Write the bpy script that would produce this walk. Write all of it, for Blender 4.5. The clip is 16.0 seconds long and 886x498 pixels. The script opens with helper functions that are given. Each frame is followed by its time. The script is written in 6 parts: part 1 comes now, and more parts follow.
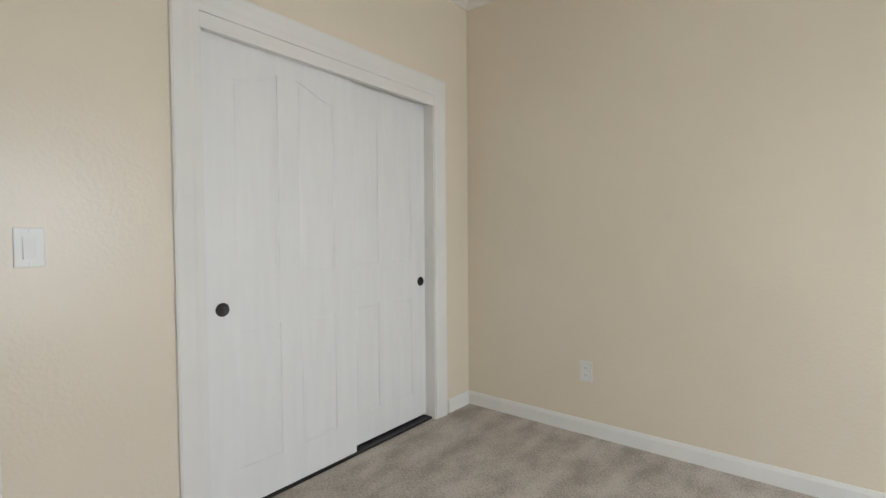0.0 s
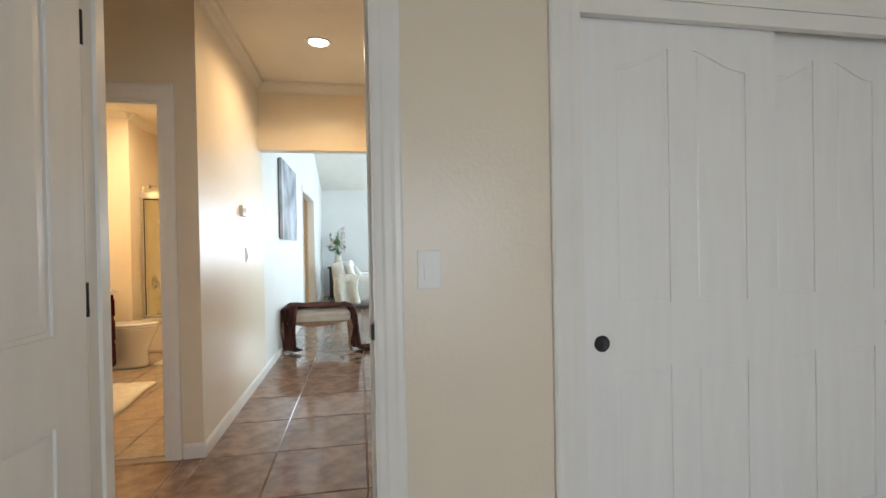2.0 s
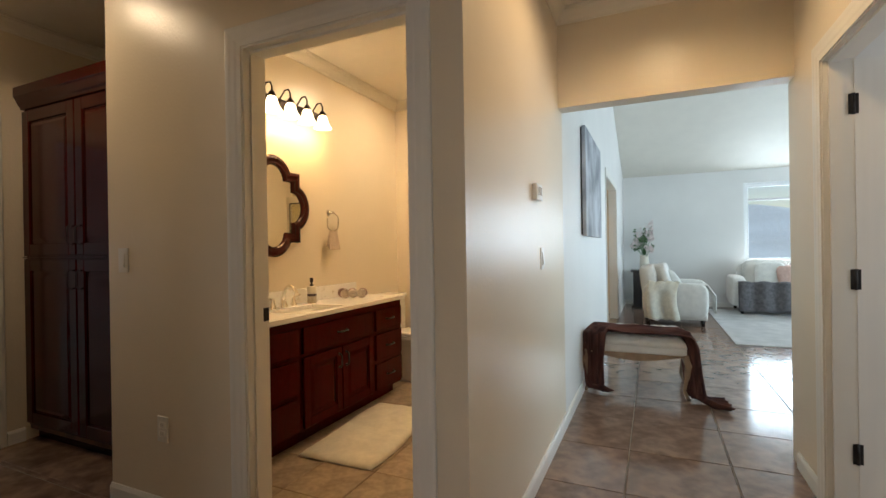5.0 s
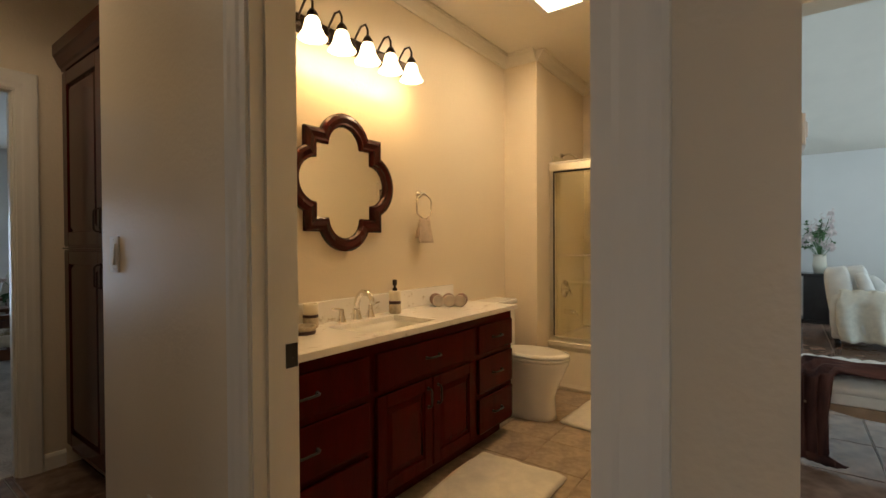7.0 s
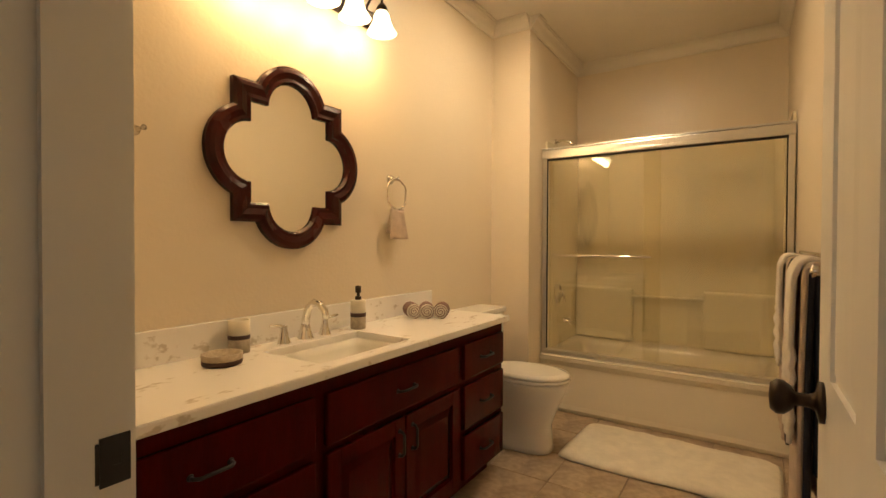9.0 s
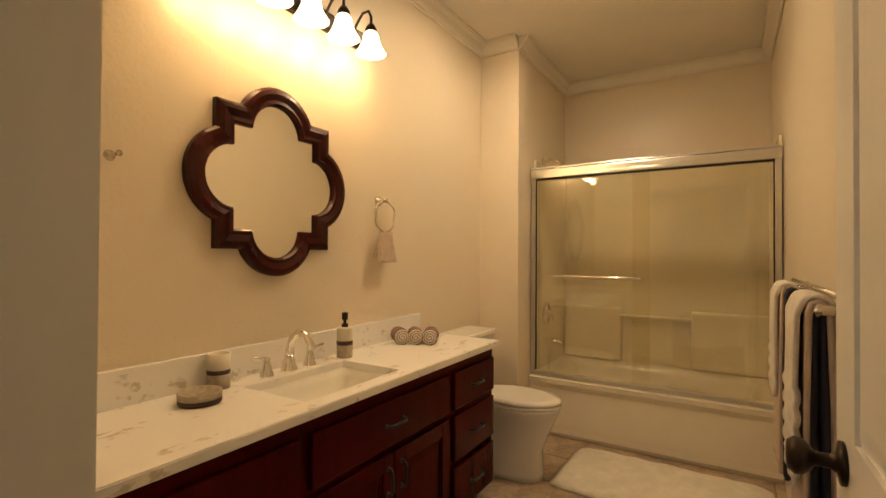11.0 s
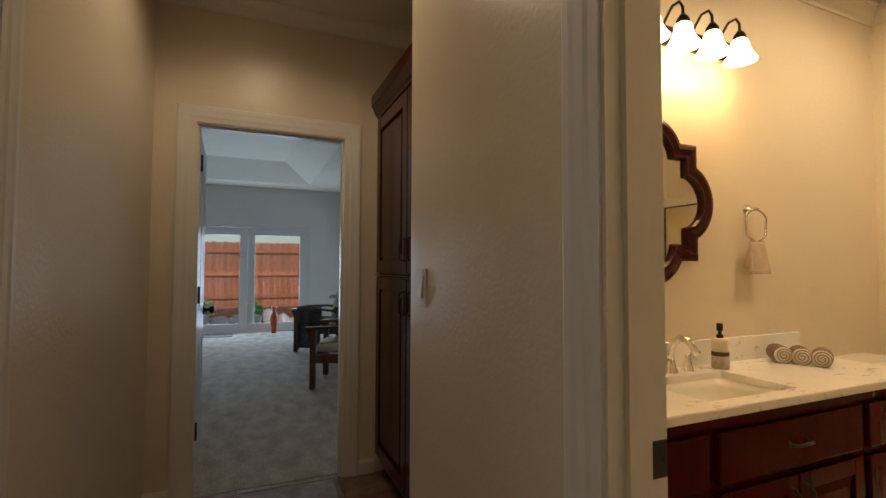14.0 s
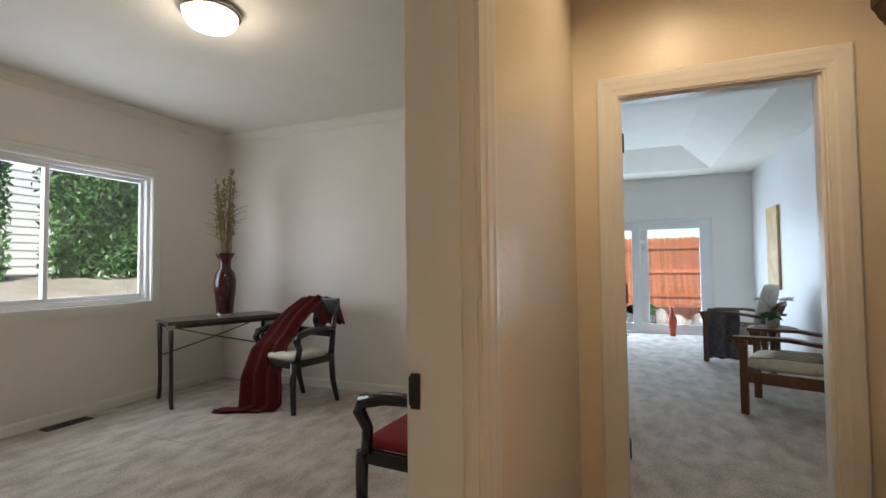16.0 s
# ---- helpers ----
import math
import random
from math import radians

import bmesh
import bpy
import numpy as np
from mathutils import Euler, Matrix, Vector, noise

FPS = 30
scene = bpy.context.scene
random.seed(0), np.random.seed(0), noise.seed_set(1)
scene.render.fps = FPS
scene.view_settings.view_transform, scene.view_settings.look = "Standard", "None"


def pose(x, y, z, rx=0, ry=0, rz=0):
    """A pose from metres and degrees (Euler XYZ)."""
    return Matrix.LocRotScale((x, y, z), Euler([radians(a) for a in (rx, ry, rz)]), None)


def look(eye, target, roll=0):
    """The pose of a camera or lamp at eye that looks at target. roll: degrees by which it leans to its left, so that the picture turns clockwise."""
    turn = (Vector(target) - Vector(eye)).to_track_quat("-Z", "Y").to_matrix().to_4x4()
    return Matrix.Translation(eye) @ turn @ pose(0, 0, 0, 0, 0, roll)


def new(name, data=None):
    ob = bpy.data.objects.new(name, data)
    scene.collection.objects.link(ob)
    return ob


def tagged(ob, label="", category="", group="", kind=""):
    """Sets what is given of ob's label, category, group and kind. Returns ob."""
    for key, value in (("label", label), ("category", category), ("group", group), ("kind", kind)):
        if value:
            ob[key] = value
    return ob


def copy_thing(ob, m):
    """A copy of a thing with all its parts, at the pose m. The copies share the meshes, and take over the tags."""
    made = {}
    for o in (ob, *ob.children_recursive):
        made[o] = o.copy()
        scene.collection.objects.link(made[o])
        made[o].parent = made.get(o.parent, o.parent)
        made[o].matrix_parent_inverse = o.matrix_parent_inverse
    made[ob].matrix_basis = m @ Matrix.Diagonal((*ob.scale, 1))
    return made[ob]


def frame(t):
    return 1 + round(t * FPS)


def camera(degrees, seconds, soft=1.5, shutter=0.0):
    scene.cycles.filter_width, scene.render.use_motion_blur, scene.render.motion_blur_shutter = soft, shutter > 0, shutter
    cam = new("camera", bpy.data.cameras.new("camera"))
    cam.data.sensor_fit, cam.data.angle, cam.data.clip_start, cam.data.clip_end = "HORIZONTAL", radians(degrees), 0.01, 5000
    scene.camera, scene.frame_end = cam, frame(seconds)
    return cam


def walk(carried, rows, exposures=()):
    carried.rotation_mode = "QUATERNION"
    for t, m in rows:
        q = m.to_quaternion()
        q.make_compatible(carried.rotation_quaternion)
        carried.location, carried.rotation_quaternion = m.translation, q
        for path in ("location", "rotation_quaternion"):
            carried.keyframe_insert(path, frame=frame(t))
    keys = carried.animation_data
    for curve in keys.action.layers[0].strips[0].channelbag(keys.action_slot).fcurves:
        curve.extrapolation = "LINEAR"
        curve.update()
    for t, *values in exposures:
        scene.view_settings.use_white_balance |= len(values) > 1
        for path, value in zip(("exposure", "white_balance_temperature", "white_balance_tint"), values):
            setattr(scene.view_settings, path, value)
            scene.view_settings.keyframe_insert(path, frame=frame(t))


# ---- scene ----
cam = camera(87.6, 16.0)
PATH = [
    (0, (0.156, -0.038, 1.157), (-1.086, 1.529, 1.096), -0.4),
    (0.5, (0.092, -0.004, 1.166), (-1.393, 1.335, 1.124), -0.7),
    (1, (0.065, 0.083, 1.193), (-1.676, 1.067, 1.154), -0.7),
    (1.5, (-0.078, 0.075, 1.195), (-1.949, 0.752, 1.169), -0.9),
    (2, (-0.262, 0.067, 1.203), (-2.231, 0.421, 1.186), -1.05),
    (2.5, (-0.464, 0.032, 1.21), (-2.462, 0.121, 1.198), -1.3),
    (3, (-0.71, 0.019, 1.216), (-2.705, -0.115, 1.211), -1.3),
    (3.5, (-0.935, -0.026, 1.21), (-2.913, -0.323, 1.202), -1.0),
    (4, (-1.216, -0.129, 1.212), (-3.167, -0.565, 1.201), -1.0),
    (4.5, (-1.477, -0.216, 1.216), (-3.384, -0.82, 1.203), -1.0),
    (5, (-1.74, -0.291, 1.22), (-3.561, -1.119, 1.216), -0.9),
    (7.5, (-2.714, -0.976, 1.208), (-4.314, -2.176, 1.183), -0.3),
    (8, (-2.842, -1.053, 1.189), (-4.453, -2.238, 1.174), -0.1),
    (8.5, (-2.928, -1.114, 1.198), (-4.566, -2.261, 1.171), 0.1),
    (9, (-3.0, -1.193, 1.204), (-4.667, -2.298, 1.176), 0.2),
    (9.5, (-3.051, -1.251, 1.206), (-4.742, -2.32, 1.183), 0.2),
    (12, (-2.968, -1.207, 1.291), (-4.653, -2.281, 1.356), 0.4),
    (12.5, (-2.877, -1.159, 1.263), (-4.426, -2.421, 1.353), 0.4),
    (13, (-2.782, -1.155, 1.274), (-4.117, -2.642, 1.351), 0.4),
    (13.5, (-2.705, -1.188, 1.247), (-3.771, -2.879, 1.339), 0.3),
    (14, (-2.633, -1.265, 1.249), (-3.409, -3.107, 1.326), 0.2),
    (14.5, (-2.572, -1.405, 1.242), (-3.016, -3.354, 1.316), -0.0),
    (15, (-2.502, -1.503, 1.236), (-2.566, -3.501, 1.308), 0.1),
    (15.5, (-2.45, -1.634, 1.23), (-2.108, -3.604, 1.304), -0.3),
    (16, (-2.385, -1.732, 1.229), (-1.649, -3.59, 1.303), -0.6),
]
walk(cam, [(t, look(eye, target, roll)) for t, eye, target, roll in PATH], [(0, 0.54), (1.5, 0.36), (2.5, -0.08), (3.5, -0.26), (4.5, -0.36), (5, -0.54), (7.5, -0.9), (8, -0.8), (9, -0.72), (9.7, -0.72), (12, -1.0), (12.5, -1.08), (13, -1.1), (13.5, -0.95), (14, -0.84), (14.5, -0.28), (15.2, 0.2), (16, 0.44)])

# ---- light ----
world = bpy.data.worlds.new("world")
scene.world = world
world.use_nodes = True
wn = world.node_tree
sky = wn.nodes.new("ShaderNodeTexSky")
sky.sky_type, sky.sun_disc, sky.sun_elevation, sky.sun_rotation = "NISHITA", False, radians(43), radians(-29)
wn.links.new(sky.outputs[0], wn.nodes["Background"].inputs[0])
wn.nodes["Background"].inputs[1].default_value = 0.15


def lamp(name, kind, power, colour, m, size=(0.1, 0.1), shape="RECTANGLE", spread=180):
    data = bpy.data.lights.new(name, kind)
    data.energy, data.color = power, colour
    if kind == "AREA":
        data.shape, data.size, data.size_y, data.spread = shape, size[0], size[1], radians(spread)
    elif kind == "SUN":
        data.angle = size[0]
    else:
        data.shadow_soft_size = size[0]
    ob = new(name, data)
    ob.matrix_world = m
    return ob


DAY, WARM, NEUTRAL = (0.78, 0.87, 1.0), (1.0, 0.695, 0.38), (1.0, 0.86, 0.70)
lamp("sun", "SUN", 5.0, (1.0, 0.94, 0.86), look((0, 0, 20), (5, -9, 10.5)), (0.05, 0))
# skylight standing in the window openings
# added at an unseen window so the side room door is not dark
lamp("daylight_side_room", "AREA", 30, DAY, look((-3.8, 2.42, 1.5), (-3.9, 0, 1.3)), (1.1, 1.1))
lamp("daylight_bedroom", "AREA", 50, DAY, look((2.44, 0.9, 1.15), (-0.3, 1.1, -0.6)), (1.5, 1.7))
lamp("daylight_office", "AREA", 22, (0.80, 0.88, 1.0), look((2.05, -4.05, 1.53), (0, -4.05, 1.4)), (1.5, 1.15))
lamp("daylight_living", "AREA", 115, (0.70, 0.85, 1.0), look((-12.22, 2.1, 1.6), (-9, 2.0, 1.4)), (1.6, 1.45))
lamp("daylight_patio", "AREA", 330, (0.62, 0.85, 1.0), look((-8.0, 5.52, 1.3), (-8, 0, 1.0)), (3.4, 2.1))
lamp("daylight_slider", "AREA", 112, (0.60, 0.78, 1.0), look((-2.45, -10.87, 1.05), (-2.4, -6, 0.9)), (2.2, 1.9))
# lamps of the house
lamp("passage_light", "SPOT", 28, (1.0, 0.75, 0.48), look((-2.68, -3.1, 2.70), (-2.68, -3.1, 0)), (0.06, 0))
bpy.data.lights["passage_light"].spot_size, bpy.data.lights["passage_light"].spot_blend = radians(160), 0.5
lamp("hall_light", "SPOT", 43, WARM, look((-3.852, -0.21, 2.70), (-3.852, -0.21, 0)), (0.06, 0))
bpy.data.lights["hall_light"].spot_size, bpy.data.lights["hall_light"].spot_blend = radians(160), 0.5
lamp("office_light", "POINT", 4, NEUTRAL, pose(-0.153, -3.707, 2.52), (0.12, 0))
# added lamp, source unseen, for the warm tone of the room beyond
lamp("unseen_room_light", "SPOT", 40, WARM, look((-9.0, -2.0, 2.47), (-9.0, -2.0, 0)), (0.06, 0))
bpy.data.lights["unseen_room_light"].spot_size, bpy.data.lights["unseen_room_light"].spot_blend = radians(165), 0.5
lamp("bath_light", "AREA", 25, (1.0, 0.72, 0.42), pose(-5.31, -2.0, 2.70), (0.2, 0.2))

# ---- materials ----


def material(name, colour, rough=0.5, metal=0.0, var=0.12, vscale=4.0, bump=0.0, bscale=80.0, detail=3.0, coat=0.0, second=None, stretch=(1, 1, 1), fine=0.0, each=0.0, spec=0.5):
    """Procedural surface: two scales of colour change, relief, roughness change."""
    mat = bpy.data.materials.new(name)
    mat.use_nodes = True
    t, bsdf = mat.node_tree, mat.node_tree.nodes["Principled BSDF"]
    bsdf.inputs["Metallic"].default_value = metal
    bsdf.inputs["Specular IOR Level"].default_value = spec
    bsdf.inputs["Coat Weight"].default_value = coat
    bsdf.inputs["Coat Roughness"].default_value = 0.12
    co = t.nodes.new("ShaderNodeTexCoord")
    mp = t.nodes.new("ShaderNodeMapping")
    mp.inputs["Scale"].default_value = stretch
    t.links.new(co.outputs["Object"], mp.inputs[0])
    n1 = t.nodes.new("ShaderNodeTexNoise")
    n1.inputs["Scale"].default_value, n1.inputs["Detail"].default_value = vscale, detail
    t.links.new(mp.outputs[0], n1.inputs[0])
    n2 = t.nodes.new("ShaderNodeTexNoise")
    n2.inputs["Scale"].default_value, n2.inputs["Detail"].default_value = bscale, 4
    t.links.new(mp.outputs[0], n2.inputs[0])
    ramp = t.nodes.new("ShaderNodeValToRGB")
    dark = second or tuple(c * (1 - var) for c in colour)
    light = colour if second else tuple(min(1, c * (1 + var)) for c in colour)
    ramp.color_ramp.elements[0].position, ramp.color_ramp.elements[0].color = 0.32, (*dark, 1)
    ramp.color_ramp.elements[1].position, ramp.color_ramp.elements[1].color = 0.68, (*light, 1)
    add = t.nodes.new("ShaderNodeMath")
    add.operation = "MULTIPLY_ADD"
    t.links.new(n2.outputs[0], add.inputs[0])
    add.inputs[1].default_value = fine
    t.links.new(n1.outputs[0], add.inputs[2])
    sub = t.nodes.new("ShaderNodeMath")
    sub.operation = "SUBTRACT"
    t.links.new(add.outputs[0], sub.inputs[0])
    sub.inputs[1].default_value = fine * 0.5
    t.links.new(sub.outputs[0], ramp.inputs[0])
    out = ramp.outputs[0]
    if each:
        info = t.nodes.new("ShaderNodeObjectInfo")
        hsv = t.nodes.new("ShaderNodeHueSaturation")
        rng = t.nodes.new("ShaderNodeMapRange")
        rng.inputs[3].default_value, rng.inputs[4].default_value = 1 - each, 1 + each
        t.links.new(info.outputs["Random"], rng.inputs[0])
        t.links.new(rng.outputs[0], hsv.inputs["Value"])
        t.links.new(out, hsv.inputs["Color"])
        out = hsv.outputs[0]
    t.links.new(out, bsdf.inputs["Base Color"])
    rr = t.nodes.new("ShaderNodeMapRange")
    rr.inputs[3].default_value, rr.inputs[4].default_value = max(0.02, rough * 0.85), min(1, rough * 1.15)
    t.links.new(n1.outputs[0], rr.inputs[0])
    t.links.new(rr.outputs[0], bsdf.inputs["Roughness"])
    if bump:
        b = t.nodes.new("ShaderNodeBump")
        b.inputs["Strength"].default_value, b.inputs["Distance"].default_value = bump, 0.004
        t.links.new(n2.outputs[0], b.inputs["Height"])
        t.links.new(b.outputs[0], bsdf.inputs["Normal"])
    return mat


def glow(name, colour, strength):
    mat = bpy.data.materials.new(name)
    mat.use_nodes = True
    bsdf = mat.node_tree.nodes["Principled BSDF"]
    bsdf.inputs["Base Color"].default_value = (*colour, 1)
    bsdf.inputs["Emission Color"].default_value = (*colour, 1)
    bsdf.inputs["Emission Strength"].default_value = strength
    return mat


def clear(name, colour, rough=0.0, mix=0.12):
    """Thin pane: mostly clear, partly mirror."""
    mat = bpy.data.materials.new(name)
    mat.use_nodes = True
    t = mat.node_tree
    t.nodes.remove(t.nodes["Principled BSDF"])
    a, g, m = t.nodes.new("ShaderNodeBsdfTransparent"), t.nodes.new("ShaderNodeBsdfGlossy"), t.nodes.new("ShaderNodeMixShader")
    a.inputs[0].default_value = (*colour, 1)
    g.inputs["Roughness"].default_value = rough
    m.inputs[0].default_value = mix
    t.links.new(a.outputs[0], m.inputs[1])
    t.links.new(g.outputs[0], m.inputs[2])
    t.links.new(m.outputs[0], t.nodes["Material Output"].inputs[0])
    return mat


WALL = material("cream_wall_paint", (0.762, 0.670, 0.530), 0.30, var=0.03, vscale=1.3, bump=0.30, bscale=70)
WALL_LIGHT = material("white_wall_paint", (0.80, 0.785, 0.765), 0.5, var=0.03, vscale=1.3, bump=0.25, bscale=42)
WALL_OFFICE = material("warm_white_wall_paint", (0.80, 0.755, 0.69), 0.45, var=0.03, vscale=1.3, bump=0.25, bscale=42)
CEIL = material("ceiling_paint", (0.78, 0.74, 0.66), 0.7, var=0.02, bump=0.4, bscale=70)
TRIM = material("white_trim_paint", (0.80, 0.78, 0.73), 0.3, var=0.02, bump=0.05, bscale=25)
DOOR = material("white_door_paint", (0.82, 0.81, 0.78), 0.32, var=0.02, bump=0.12, bscale=90, stretch=(6, 6, 0.6))
CARPET = material("beige_carpet", (0.61, 0.55, 0.48), 0.95, var=0.3, vscale=5, bump=1.0, bscale=85, fine=0.9, second=(0.36, 0.31, 0.26), detail=8, stretch=(1.6, 0.8, 1))
TILE = material("brown_glazed_tile", (0.32, 0.21, 0.155), 0.12, var=0.3, vscale=7, bump=0.12, bscale=14, second=(0.165, 0.105, 0.078), each=0.12, fine=0.3)
TILE_BATH = material("tan_stone_tile", (0.49, 0.385, 0.28), 0.32, var=0.25, vscale=8, bump=0.15, bscale=30, second=(0.29, 0.22, 0.155), each=0.05, fine=0.5)
GROUT_TAN = material("tan_grout", (0.37, 0.29, 0.21), 0.85, var=0.15, bump=0.3, bscale=200)
GROUT = material("grey_grout", (0.30, 0.25, 0.20), 0.85, var=0.15, bump=0.3, bscale=200)
CHERRY = material("dark_cherry_wood", (0.066, 0.0024, 0.0016), 0.2, var=0.2, vscale=5, bump=0.015, bscale=40, stretch=(4, 4, 0.5), second=(0.046, 0.0017, 0.0011), coat=0.0, spec=0.08, fine=0.5)
CHERRY_GLOSS = material("polished_dark_cherry", (0.048, 0.0024, 0.0015), 0.15, var=0.2, vscale=5, bump=0.01, bscale=40, stretch=(4, 4, 0.5), second=(0.028, 0.0013, 0.0009), coat=0.06, spec=0.3, fine=0.5)
MAHOG = material("dark_mahogany_frame", (0.036, 0.0045, 0.0035), 0.26, var=0.3, vscale=6, coat=0.04, spec=0.22)
BLACK = material("black_hardware", (0.010, 0.008, 0.007), 0.45, metal=0.0, var=0.2)
BRONZE = material("oil_rubbed_bronze", (0.035, 0.024, 0.018), 0.35, metal=0.8, var=0.2)
CHROME = material("polished_chrome", (0.82, 0.80, 0.76), 0.08, metal=1.0, var=0.02)
NICKEL = material("brushed_nickel", (0.62, 0.57, 0.50), 0.25, metal=1.0, var=0.05)
PORCELAIN = material("white_porcelain", (0.80, 0.78, 0.72), 0.1, var=0.02, coat=0.3)
MARBLE = material("white_veined_marble", (0.88, 0.86, 0.83), 0.12, var=0.1, vscale=10, second=(0.62, 0.57, 0.51), fine=0.6, bscale=34, stretch=(1.0, 1.9, 1.4), detail=6)
vein = next(n for n in MARBLE.node_tree.nodes if n.type == "VALTORGB").color_ramp.elements
vein[0].position, vein[1].position = 0.30, 0.37
TUB = material("cream_tub_acrylic", (0.76, 0.70, 0.58), 0.16, var=0.02)
SURROUND = material("cream_shower_surround", (0.80, 0.73, 0.54), 0.2, var=0.03)
PLASTIC = material("white_plastic", (0.78, 0.76, 0.71), 0.35, var=0.02)
RUG = material("cream_bath_rug", (0.80, 0.75, 0.64), 0.95, var=0.07, vscale=16, bump=1.0, bscale=180)
TOWEL_W = material("white_terry", (0.78, 0.73, 0.65), 0.95, var=0.06, vscale=30, bump=1.0, bscale=300)
TOWEL_T = material("tan_terry", (0.58, 0.47, 0.38), 0.95, var=0.1, vscale=30, bump=1.0, bscale=300)
TOWEL_M = material("mauve_terry", (0.24, 0.15, 0.13), 0.95, var=0.1, vscale=30, bump=1.0, bscale=300)
TOWEL_N = material("navy_terry", (0.02, 0.022, 0.035), 0.95, var=0.1, vscale=30, bump=1.0, bscale=300)
CERAMIC = material("cream_ceramic", (0.72, 0.66, 0.54), 0.3, var=0.05)
STONEWARE = material("grey_stoneware", (0.40, 0.34, 0.26), 0.55, var=0.2, vscale=60)
BROWN = material("dark_brown_band", (0.05, 0.02, 0.015), 0.4, var=0.1)
MIRROR = material("mirror_silver", (0.80, 0.79, 0.72), 0.02, metal=1.0, var=0.0)
ALU = material("satin_aluminium", (0.72, 0.70, 0.66), 0.32, metal=1.0, var=0.04)
GLASS = clear("window_glass", (0.98, 0.99, 0.98), 0.0, 0.06)
SHOWER_GLASS = clear("shower_glass", (0.98, 0.97, 0.91), 0.02, 0.08)
SHADE = glow("frosted_glass_shade", (1.0, 0.80, 0.50), 9.0)
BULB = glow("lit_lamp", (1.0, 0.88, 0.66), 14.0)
DOME = glow("lit_dome_glass", (1.0, 0.90, 0.76), 7.0)
VINYL = material("white_vinyl", (0.80, 0.81, 0.82), 0.35, var=0.02)
LACQUER = material("black_lacquer", (0.012, 0.011, 0.012), 0.22, var=0.2, coat=0.3)
RED_CLOTH = material("dark_red_throw", (0.095, 0.004, 0.006), 0.9, var=0.3, vscale=14, bump=0.8, bscale=240)
RED_SEAT = material("red_seat_cloth", (0.24, 0.009, 0.012), 0.8, var=0.15, vscale=20, bump=0.5, bscale=240)
CREAM_SEAT = material("cream_seat_cloth", (0.72, 0.68, 0.58), 0.85, var=0.08, vscale=20, bump=0.5, bscale=240)
RED_GLAZE = material("oxblood_glaze", (0.045, 0.004, 0.004), 0.14, var=0.4, vscale=10, coat=0.4)
IRON = material("brown_iron", (0.06, 0.045, 0.035), 0.5, metal=0.5, var=0.3, bump=0.3)
SLATE = material("dark_desk_top", (0.09, 0.075, 0.065), 0.3, var=0.3, vscale=8)
TWIG = material("dry_twigs", (0.27, 0.205, 0.10), 0.85, var=0.4, vscale=30)
OAK = material("brown_stained_oak", (0.16, 0.065, 0.030), 0.38, var=0.35, vscale=6, stretch=(3, 3, 0.6), second=(0.08, 0.03, 0.014))
WHITE_CLOTH = material("white_upholstery", (0.74, 0.72, 0.68), 0.9, var=0.06, vscale=12, bump=0.6, bscale=260)
GREY_CLOTH = material("grey_throw", (0.12, 0.11, 0.115), 0.95, var=0.3, vscale=20, bump=0.9, bscale=200)
BLUSH = material("blush_cushion", (0.55, 0.36, 0.30), 0.9, var=0.1, vscale=20, bump=0.5, bscale=240)
BROWN_THROW = material("brown_striped_throw", (0.15, 0.058, 0.045), 0.95, var=0.3, vscale=3, bump=0.9, bscale=220, stretch=(9, 1.2, 1.2), second=(0.042, 0.011, 0.009))
BENCH_WOOD = material("weathered_bench_wood", (0.30, 0.20, 0.13), 0.5, var=0.3, vscale=10)
RUG_LIGHT = material("pale_grey_rug", (0.52, 0.51, 0.50), 0.95, var=0.12, vscale=5, bump=1.0, bscale=200)
FENCE = material("red_cedar_boards", (0.50, 0.17, 0.075), 0.75, var=0.35, vscale=3, bump=0.4, bscale=40, stretch=(5, 5, 0.4), second=(0.30, 0.09, 0.04), each=0.25)
LEAF = material("green_leaves", (0.13, 0.28, 0.10), 0.38, var=0.5, vscale=6, second=(0.045, 0.11, 0.03))
ROCK = material("grey_rock", (0.34, 0.32, 0.30), 0.9, var=0.3, vscale=4, bump=0.8, bscale=18, each=0.2)
GROUND = material("pale_gravel_ground", (0.44, 0.40, 0.34), 0.95, var=0.3, vscale=2.5, bump=0.9, bscale=60, second=(0.30, 0.27, 0.22))
LAWN = material("lawn_grass", (0.12, 0.20, 0.06), 0.9, var=0.4, vscale=8, bump=0.8, bscale=120)
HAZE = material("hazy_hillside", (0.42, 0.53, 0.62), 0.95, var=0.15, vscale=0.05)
SIDING = material("white_lap_siding", (0.80, 0.81, 0.82), 0.6, var=0.04)
CANVAS = material("abstract_canvas", (0.62, 0.64, 0.68), 0.8, var=0.3, vscale=3, second=(0.22, 0.23, 0.26), detail=6)
PETAL = material("pale_petals", (0.83, 0.73, 0.71), 0.8, var=0.15, vscale=20)
PAPER = material("amber_art_panel", (0.62, 0.42, 0.20), 0.5, var=0.2, vscale=5)
SMOKE = material("soap_label_grey", (0.34, 0.29, 0.23), 0.6, var=0.1)

# ---- shape helpers ----


